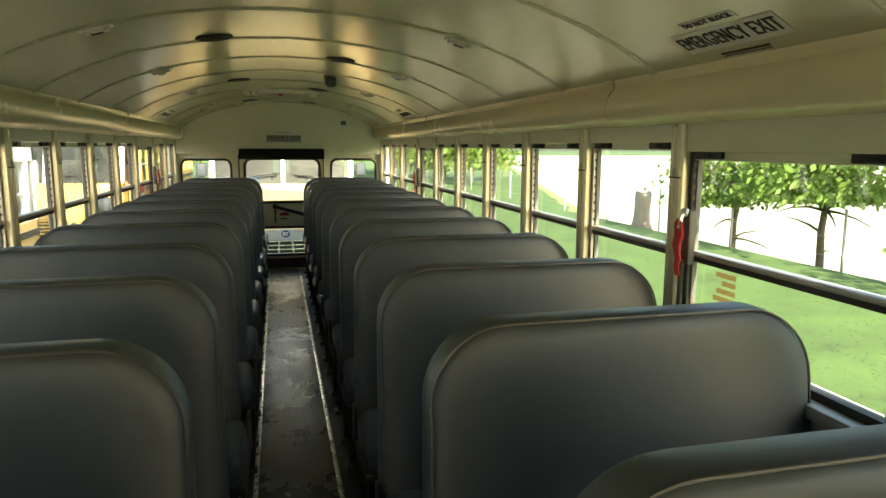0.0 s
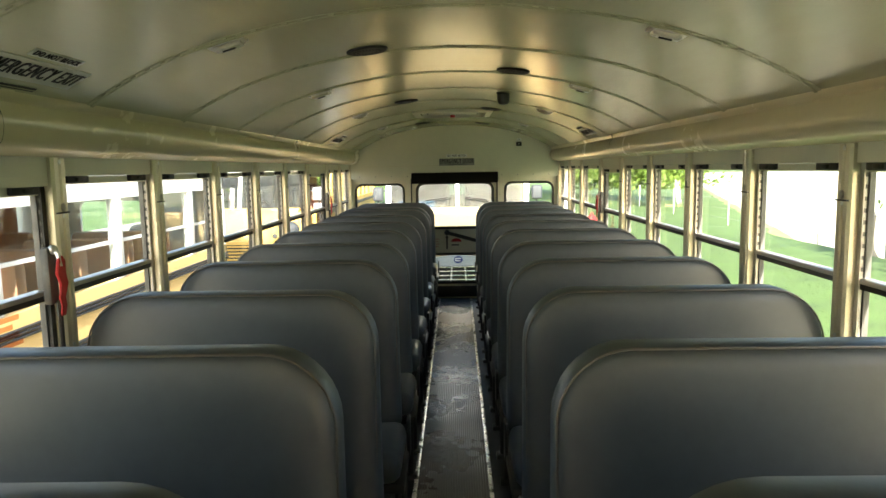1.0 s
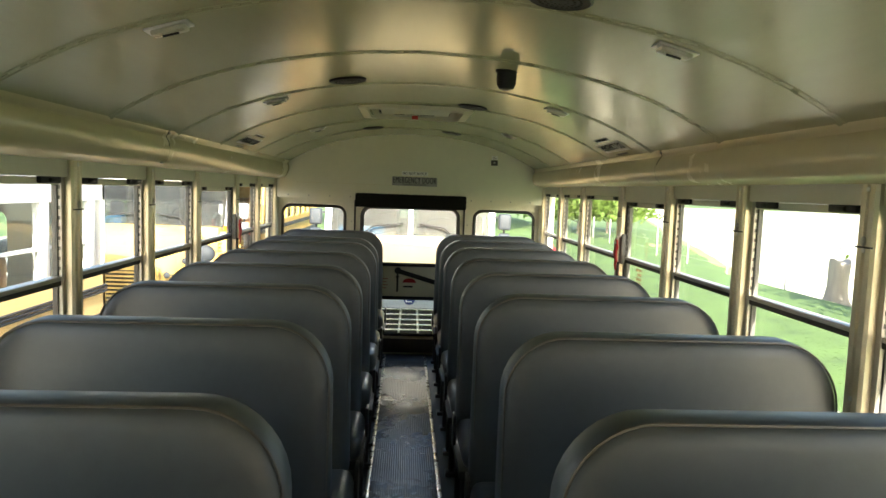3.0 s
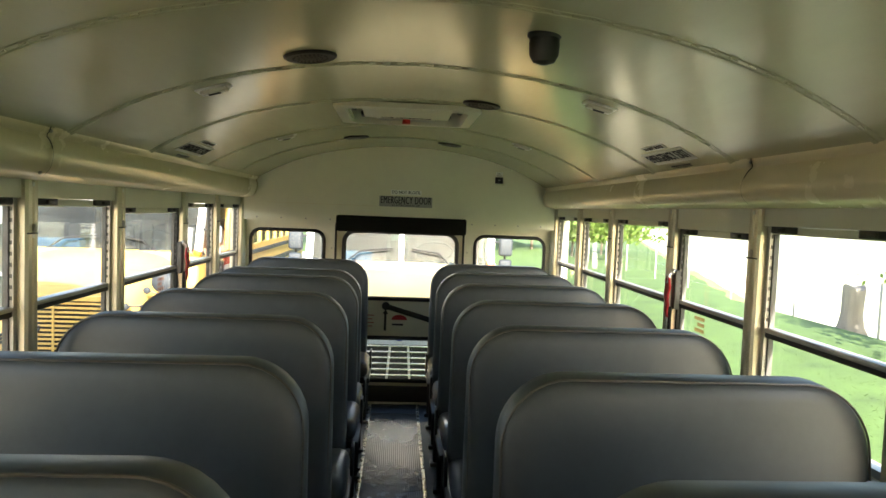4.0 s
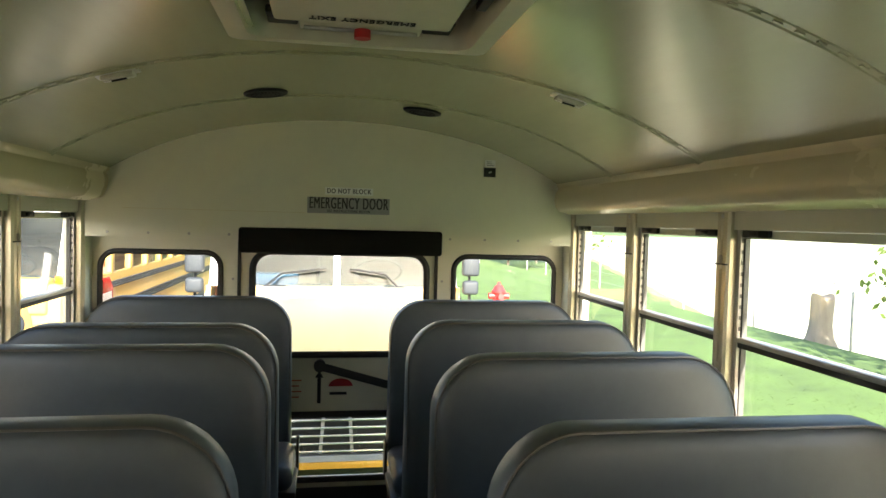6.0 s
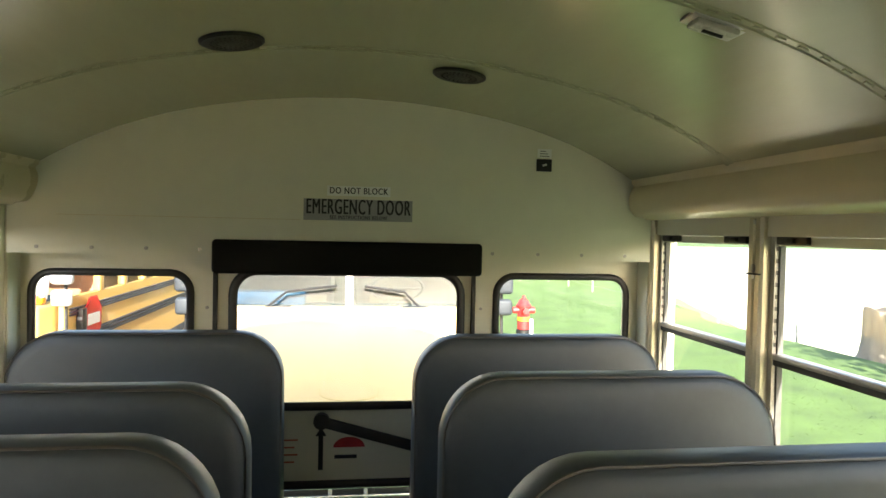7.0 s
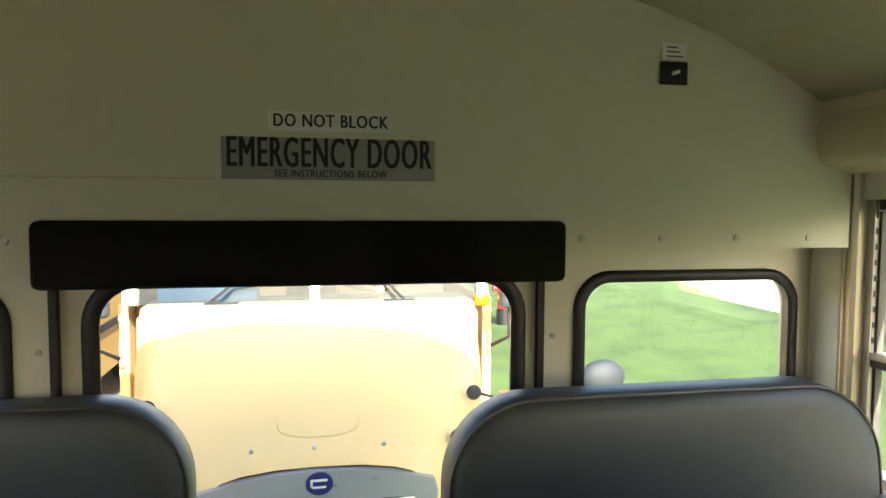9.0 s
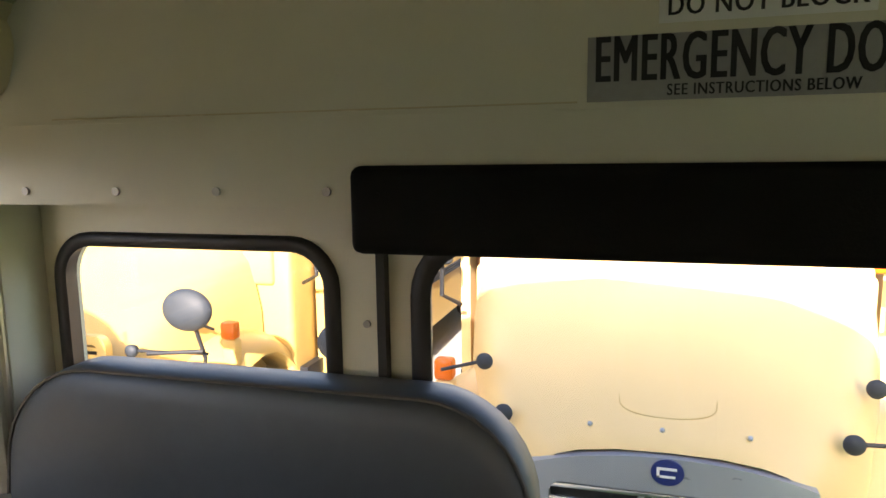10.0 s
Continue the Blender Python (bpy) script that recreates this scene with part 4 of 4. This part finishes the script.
for z, r in ((-0.1, 0.40), (0.06, 0.33), (0.2, 0.26), (0.45, 0.22), (0.7, 0.215), (0.95, 0.22), (1.03, 0.205)):
    loops.append([((r * (1 + 0.16 * noise.noise(Vector((math.cos(t) * 2, math.sin(t) * 2, z * 1.5))))) * math.cos(t) + 0.05 * z, r * (1 + 0.16 * noise.noise(Vector((math.cos(t) * 2, math.sin(t) * 2, 5 + z * 1.5)))) * math.sin(t), z + (0.06 * math.cos(2 * t) if z > 0.94 else 0)) for t in [2 * math.pi * i / 22 for i in range(22)]])
bm = rings_mesh(loops)
st = link("tree_stump", bm, M_STUMP, angle=60)
st.location = (9.67, 16.72, lawn_z(9.67))
tagged(st, "weathered grey upright tree stump at the edge of the lawn", "tree stump")

# fire hydrant
hy = empty("fire_hydrant", "red fire hydrant with a yellow band and black base", "hydrant", at=(3.80, 19.6, lawn_z(3.80)))
loops = [[(r * math.cos(t), r * math.sin(t), z) for t in [2 * math.pi * i / 20 for i in range(20)]] for r, z in ((0.13, 0.32), (0.13, 0.78), (0.16, 0.79), (0.16, 0.83), (0.13, 0.86), (0.09, 0.94), (0.04, 0.97), (0.035, 1.03), (0.001, 1.035))]
part("barrel", rings_mesh(loops), M_HYD, hy)
part("base", rings_mesh([[(r * math.cos(t), r * math.sin(t), z) for t in [2 * math.pi * i / 20 for i in range(20)]] for r, z in ((0.15, -0.05), (0.15, 0.30), (0.12, 0.32))]), M_BLACK, hy)
part("band", rings_mesh([[(r * math.cos(t), r * math.sin(t), z) for t in [2 * math.pi * i / 20 for i in range(20)]] for r, z in ((0.136, 0.50), (0.136, 0.58))]), M_HYDY, hy, "yellow band")
for a, nm in ((180, "outlet"), (-90, "outlet"), (0, "outlet")):
    d = Vector((math.cos(radians(a)), math.sin(radians(a)), 0))
    part(nm, disc(bmesh.new(), tuple(d * 0.17 + Vector((0, 0, 0.72))), d, 0.07, 0.13, 14), M_HYD, hy)
part("marker", B(0.10, 0.17, -0.16, -0.14, 0.2, 0.55), M_SIGNW, hy, "white marker plate")


# ---------------------------------------------------------------- outside: the neighbouring school buses
def body_section(x):
    """Roof height (over the ground) across a bus."""
    return 2.62 + 0.46 * math.sqrt(max(0.0, 1 - (abs(x) / 1.2) ** 2.6))


def school_bus(label, cx, cy, gz, length, shift, louvre=False, paint=None, band=None, roof_mat=None, seats=True):
    """A bonneted school bus that faces -y; cy: the front of its grille."""
    paint = paint or M_YEL
    b = empty("school_bus", label, "bus", "parked school buses", "", (cx, cy, gz))
    # bonnet
    loops = []
    slim = ((0.0, 0.545, 1.315), (0.05, 0.60, 1.375), (0.16, 0.655, 1.455), (0.35, 0.71, 1.56), (0.6, 0.765, 1.68), (0.85, 0.81, 1.785), (1.1, 0.845, 1.86))
    wide = ((0.0, 0.55, 1.27), (0.04, 0.615, 1.335), (0.14, 0.70, 1.43), (0.33, 0.80, 1.55), (0.6, 0.90, 1.68), (0.9, 0.985, 1.80), (1.1, 1.03, 1.865))
    for y, w, zt in slim if louvre else wide:
        half = [(0.0, 0.024), (0.35, 0.018), (0.62, 0.0), (0.80, -0.03), (0.91, -0.075), (0.975, -0.15), (1.015, -0.29), (1.06, -0.48), (1.075, -0.9)]
        if not louvre:
            half = [(0.0, 0.02), (0.35, 0.015), (0.62, -0.004), (0.78, -0.03), (0.88, -0.07), (0.95, -0.14), (0.985, -0.24), (1.0, -0.36), (1.01, -0.6)]
        pts = [(w * u, zt + d) for u, d in half]
        full = [(-x, z) for x, z in pts[::-1][:-1]] + pts
        loops.append([(x, y, max(z, 0.62)) for x, z in full])
    bm = bmesh.new()
    vv = [[bm.verts.new(p) for p in l] for l in loops]
    for p, q in zip(vv, vv[1:]):
        for j in range(len(p) - 1):
            bm.faces.new((p[j], p[j + 1], q[j + 1], q[j]))
    hood = part("hood", bm, paint, b, angle=60)
    prof_ = slim if louvre else wide
    crease = []
    for i in range(15):
        t = math.pi * i / 14
        cy_ = 0.155 - 0.07 * math.sin(t) ** 0.5
        cz_ = np.interp(cy_, [p[0] for p in prof_], [p[2] for p in prof_]) + 0.019
        crease.append((0.19 * math.cos(t), cy_, float(cz_)))
    part("hood_crease", tube(bmesh.new(), crease, 0.002, 6), M_YELMID, hood)
    for x in (-0.3, -0.02, 0.3):
        part("bolt", ball(bmesh.new(), (x, 0.045, 1.362), 0.010), M_GRILLE, hood)
    # grille
    if louvre:
        gr_ = part("grille", plate(rrect(-0.62, 0.62, 0.75, 1.47, 0.07), [rrect(-0.56, 0.56, 0.8, 1.42, 0.03)], -0.05, 0.0), paint, b)
        for i in range(13):
            part("bar", B(-0.56, 0.56, -0.035, -0.012, 0.815 + i * 0.047, 0.838 + i * 0.047, bevel=0.003), paint, gr_)
        part("backing", B(-0.56, 0.56, 0.002, 0.012, 0.8, 1.42), M_DARK, gr_)
        part("upright", B(-0.01, 0.01, -0.045, -0.03, 0.8, 1.42), paint, gr_)
    else:
        top = [(0.53 * math.sin(radians(a)) / math.sin(radians(38)), 1.28 - 0.075 * (abs(a) / 38) ** 2) for a in range(38, -39, -4)]
        ol = [(-0.47, 0.69), (0.47, 0.69), (0.545, 1.15)] + top + [(-0.545, 1.15)]
        gr_ = part("grille", plate(ol, [rrect(-0.455, 0.455, 0.735, 1.135, 0.05)], -0.03, 0.02), M_GRILLE, b, "silver grille surround")
        for i in range(7):
            z = 0.755 + i * 0.059
            part("bar", B(-0.455, 0.455, -0.028, -0.006, z, z + 0.020, bevel=0.005), M_CHROME, gr_)
        for x in (-0.17, 0.17):
            part("brace", box(bmesh.new(), -0.012, 0.012, 0.0, 0.012, 0.74, 1.13, m=Matrix.Translation((x, 0, 0)) @ Matrix.Rotation(radians(-4 if x > 0 else 4), 4, "Y")), M_STEEL, gr_)
        part("backing", B(-0.46, 0.46, 0.022, 0.035, 0.72, 1.14), M_DARK, gr_)
        em = disc(bmesh.new(), (0.0, -0.034, 1.225), (0, 1, 0), 0.052, 0.01, 28, sx=1.18)
        part("emblem", em, M_EMBLEM, gr_, "oval dark blue emblem")
        bm = B(-0.03, 0.035, -0.042, -0.038, 1.236, 1.246)
        box(bm, -0.04, 0.03, -0.042, -0.038, 1.205, 1.214)
        box(bm, -0.04, -0.029, -0.042, -0.038, 1.205, 1.246)
        part("emblem_mark", bm, M_WHITE, gr_)
        part("grille_sill", B(-0.52, 0.52, -0.02, 0.02, 0.63, 0.685, bevel=0.006), M_YEL, gr_, "yellow sill under the grille")
    part("bumper", B(-1.18, 1.18, -0.2, -0.06, 0.36, 0.60, bevel=0.03), M_RAIL, b, "black steel front bumper")
    # wings and wheels
    for s in (-1, 1):
        loops = []
        for i in range(15):
            t = radians(-12 + 204 * i / 14)
            cyy, cz = 0.75, 0.5
            ring = []
            for x, r in ((0.72, 0.56), (0.72, 0.66), (0.85, 0.70), (1.0, 0.68), (1.09, 0.63), (1.12, 0.57), (1.08, 0.55)):
                k = 1.12 if 40 < math.degrees(t) < 150 else 1.0
                ring.append((s * x, cyy - r * math.cos(t) * 1.02, cz + r * math.sin(t) * (1.0 + 0.18 * math.sin(max(0, t)))))
            loops.append(ring)
        part("fender", rings_mesh(loops), paint, b, angle=60)
        part("wing_side", B(*sorted((s * 0.62, s * 0.9)), 0.02, 0.3, 0.6, 1.02, bevel=0.06, seg=3), paint, b)
        hl = disc(bmesh.new(), (s * 0.78, 0.0, 0.86), (0, 1, 0), 0.09, 0.06, 20)
        part("headlight", hl, M_CHROME, b)
        part("cowl_side", B(*sorted((s * 0.80, s * (1.12 if louvre else 1.03))), 1.12, 1.55, 0.55, 1.82, bevel=0.04, seg=3), paint, b)
        am = B(s * 1.04 - 0.05, s * 1.04 + 0.05, 0.46, 0.54, 1.34, 1.45, bevel=0.02)
        sig = part("turn_signal", am, M_AMBER, b, "amber turn signal")
        part("signal_foot", B(s * 1.04 - 0.05, s * 1.04 + 0.05, 0.47, 0.55, 1.10, 1.34, bevel=0.02), paint, sig)
        # cross-view mirror rods with dark caps
        for z1, xa, ya, xo, zo in ((1.50, 0.80, 0.34, 1.02, 1.43), (1.355, 0.665, 0.10, 1.14, 1.36)):
            bm = tube(bmesh.new(), [(s * xo, ya + 0.03, zo), (s * xa, ya, z1)], 0.009, 8)
            rod = part("mirror_rod", bm, M_RAIL, b)
            part("cap", disc(ball(bmesh.new(), (s * xa, ya - 0.01, z1), 0.040, (1, 0.6, 1)), (s * xa, ya + 0.008, z1), (0, 1, 0), 0.028, 0.03, 14), M_MIRBACK, rod)
        arm = bmesh.new()
        tube(arm, [(s * 0.98, 0.28, 1.1), (s * 1.16, 0.08, 1.35), (s * (1.10 if louvre else 1.38), 0.05, 1.62)], 0.012, 8)
        tube(arm, [(s * 0.85, 0.0, 1.38), (s * 1.17, 0.05, 1.40)], 0.012, 8)
        ma = part("mirror_arm", arm, M_RAIL, b)
        cx_, cr_ = (1.10, 0.15) if louvre else (1.38, 0.115)
        part("convex_mirror", ball(bmesh.new(), (s * cx_, 0.03, 1.63), cr_, (1.0, 0.45, 0.78), 20, 12), M_MIRBACK, ma, "grey convex mirror")
        # driving mirrors beside the windshield
        mx = 1.33 if louvre else 1.21
        arm = bmesh.new()
        tube(arm, [(s * 1.12, 1.3, 2.15), (s * mx, 1.09, 2.14), (s * (mx + 0.01), 1.08, 1.64), (s * 1.15, 1.25, 1.55)], 0.014, 8)
        ma = part("mirror_arm", arm, M_RAIL, b)
        part("mirror", B(s * mx - 0.08, s * mx + 0.08, 0.98, 1.07, 2.00, 2.21, bevel=0.03, seg=3), M_GRILLE if louvre else M_MIRBACK, ma, "grey flat mirror housing")
        part("lower_mirror", B(s * mx - 0.075, s * mx + 0.075, 0.98, 1.06, 1.83, 1.96, bevel=0.03, seg=3), M_GRILLE if louvre else M_MIRBACK, ma)
        for wy in (0.75, length - 2.6):
            wh = part("wheel", disc(bmesh.new(), (s * 0.95, wy, 0.5), (1, 0, 0), 0.30, 0.2, 24), M_STEEL, b)
            tyre = rings_mesh([[(s * (0.95 + dx), wy + r * math.cos(t), 0.5 + r * math.sin(t)) for t in [2 * math.pi * i / 32 for i in range(32)]] for dx, r in ((-0.13, 0.30), (-0.14, 0.44), (-0.11, 0.495), (0.11, 0.495), (0.14, 0.44), (0.13, 0.30))], False)
            part("tyre", tyre, M_TYRE, wh)
    # cowl, windshield and dash
    part("cowl", B(-1.0, 1.0, 1.09, 1.30, 1.55, 1.875, bevel=0.03, seg=3), paint, b)
    for x in (-0.55, 0.52):
        part("vent", B(x - 0.1, x + 0.1, 1.12, 1.18, 1.868, 1.884, bevel=0.004), M_MIRBACK, b)
    for x, x2 in ((-0.62, -0.1), (0.55, 0.12)):
        part("wiper", tube(bmesh.new(), [(x, 1.13, 1.885), (x * 0.75 + x2 * 0.25, 1.2, 1.99), (x2, 1.22, 2.035)], 0.011, 6), M_RAIL, b)
    tiltm = Matrix.Translation((0, 1.24, 1.87)) @ Matrix.Rotation(radians(-17), 4, "X")
    bm = bmesh.new()
    box(bm, -1.12, -1.04, -0.03, 0.04, 0, 0.60, m=tiltm)
    box(bm, 1.04, 1.12, -0.03, 0.04, 0, 0.60, m=tiltm)
    box(bm, -0.028, 0.028, -0.03, 0.04, 0.0, 0.60, m=tiltm)
    box(bm, -1.14, 1.14, -0.03, 0.04, 0.60, 1.06, m=tiltm)
    wf = part("windshield_frame", bm, M_WHITE, b, smooth=False)
    for x0, x1 in ((-1.04, -0.028), (0.028, 1.04)):
        g = part("windshield", box(bmesh.new(), x0, x1, -0.003, 0.003, 0.0, 0.60, m=tiltm), G_HAZED, wf, smooth=False)
        g.visible_shadow = False
    part("dashboard", B(-1.05, 1.05, 1.34, 1.7, 1.5, 1.86, bevel=0.05, seg=3), M_DASH, b)
    part("dash_cover", B(-0.95, -0.35, 1.31, 1.5, 1.865, 1.98, bevel=0.03), M_BLUE, b)
    sw_ = bmesh.new()
    tm = Matrix.Translation((0.42, 1.72, 1.98)) @ Matrix.Rotation(radians(-35), 4, "X")
    pts = [tuple(tm @ Vector((0.23 * math.cos(t), 0.23 * math.sin(t), 0))) for t in [2 * math.pi * i / 24 for i in range(25)]]
    tube(sw_, pts, 0.014, 8)
    tube(sw_, [pts[0], pts[12]], 0.012, 6)
    part("steering_wheel", sw_, M_RAIL, b)
    # body
    y0, y1 = 1.5, length
    sill, head = 1.845, 2.47
    for s in (-1, 1):
        x0, x1 = sorted((s * 1.14, s * 1.2))
        part("side_wall", B(x0, x1, 1.45, y1, 0.5, sill), paint, b, smooth=False)
        part("upper_wall", B(x0, x1, 1.45, y1, head, 2.66), band or paint, b, smooth=False)
        for z, h in ((sill - 0.16, 0.075), (sill - 0.42, 0.10), (sill - 0.85, 0.10)):
            bm = bmesh.new()
            xa, xb = sorted((s * 1.2, s * 1.222))
            for q in range(3):
                box(bm, xa, xb, 1.5, y1, z + q * h / 3 + 0.004, z + (q + 1) * h / 3 - 0.004, bevel=0.004, seg=1)
            part("rub_rail", bm, M_RAIL, b, "black ribbed rub rail")
        n = int((y1 - 2.3) / 0.72)
        for i in range(n + 1):
            y = shift + i * 0.72
            if y > y1 - 0.05 or y < 1.5:
                continue
            part("pillar", B(x0 - 0.004, x1 + 0.004, y - 0.055, y + 0.055, sill, head, bevel=0.012), band or paint, b)
            if y + 0.72 < y1:
                g = part("window", B(s * 1.168 - 0.002, s * 1.168 + 0.002, y + 0.055, y + 0.665, sill, head), G_TINT, b, smooth=False)
                g.visible_shadow = False
                part("window_bar", B(*sorted((s * 1.155, s * 1.18)), y + 0.055, y + 0.665, sill + 0.28, sill + 0.305), M_WHITE, g)
    xs = [-1.2 + 2.4 * i / 24 for i in range(25)]
    bm = bmesh.new()
    rr = [[bm.verts.new((x, y, body_section(x) + dz)) for x in xs] for y, dz in ((1.42, -0.12), (1.55, 0.0), (y1 - 0.1, 0.0), (y1, -0.1))]
    for p, q in zip(rr, rr[1:]):
        for j in range(24):
            bm.faces.new((p[j], p[j + 1], q[j + 1], q[j]))
    part("roof", bm, roof_mat or M_WHITE, b)
    part("floor_pan", B(-1.18, 1.18, 1.2, y1, 0.85, 0.95), M_RAIL, b)
    part("rear_wall", plate([(-1.2, 0.5), (1.2, 0.5), (1.2, 2.62)] + [(x, body_section(x)) for x in xs[::-1]] + [(-1.2, 2.62)], [rrect(-0.42, 0.42, 1.75, 2.35, 0.08)], y1 - 0.04, y1), band or paint, b, smooth=False)
    part("inner_lining", B(-1.13, -1.10, 1.6, y1 - 0.1, 1.0, 2.6), M_TAN, b, "brown inner lining")
    if seats:
        for i in range(int((y1 - 3) / 0.72)):
            for x0, x1 in ((-1.1, -0.2), (0.2, 1.1)):
                part("seat", B(x0, x1, 2.6 + i * 0.72, 2.72 + i * 0.72, 1.0, 2.12, bevel=0.04), M_TAN, b, "tan vinyl seat")
    # folded stop arm on the driver's side
    loops = [[(1.235 + d, 1.95 + r * math.cos(t), 1.62 + r * math.sin(t)) for t in [2 * math.pi * (i + 0.5) / 8 for i in range(8)]] for d, r in ((0.0, 0.22), (0.012, 0.22))]
    sa = part("stop_arm", rings_mesh(loops), M_REDLENS, b, "red octagonal stop arm folded against the side")
    loops = [[(1.248 + d, 1.95 + r * math.cos(t), 1.62 + r * math.sin(t)) for t in [2 * math.pi * (i + 0.5) / 8 for i in range(8)]] for d, r in ((0.0, 0.19), (0.001, 0.19))]
    part("arm_face", rings_mesh(loops), M_REDLENS, sa)
    part("arm_band", B(1.2495, 1.2515, 1.80, 2.10, 1.57, 1.67), M_SIGNW, sa, "white lettering band")
    part("arm_bracket", B(1.2, 1.26, 1.66, 1.76, 1.5, 1.74, bevel=0.01), M_RAIL, sa)
    part("marker_lamp", B(1.02, 1.12, 1.2, 1.28, 1.82, 1.90, bevel=0.02), M_AMBER, b, "amber marker lamp")
    return b


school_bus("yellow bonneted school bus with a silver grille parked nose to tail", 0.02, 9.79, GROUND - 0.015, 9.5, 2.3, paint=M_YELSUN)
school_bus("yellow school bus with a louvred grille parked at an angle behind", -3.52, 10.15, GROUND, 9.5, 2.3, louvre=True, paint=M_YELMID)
# pale paint and white window pillars carry the glare of the sunlit side
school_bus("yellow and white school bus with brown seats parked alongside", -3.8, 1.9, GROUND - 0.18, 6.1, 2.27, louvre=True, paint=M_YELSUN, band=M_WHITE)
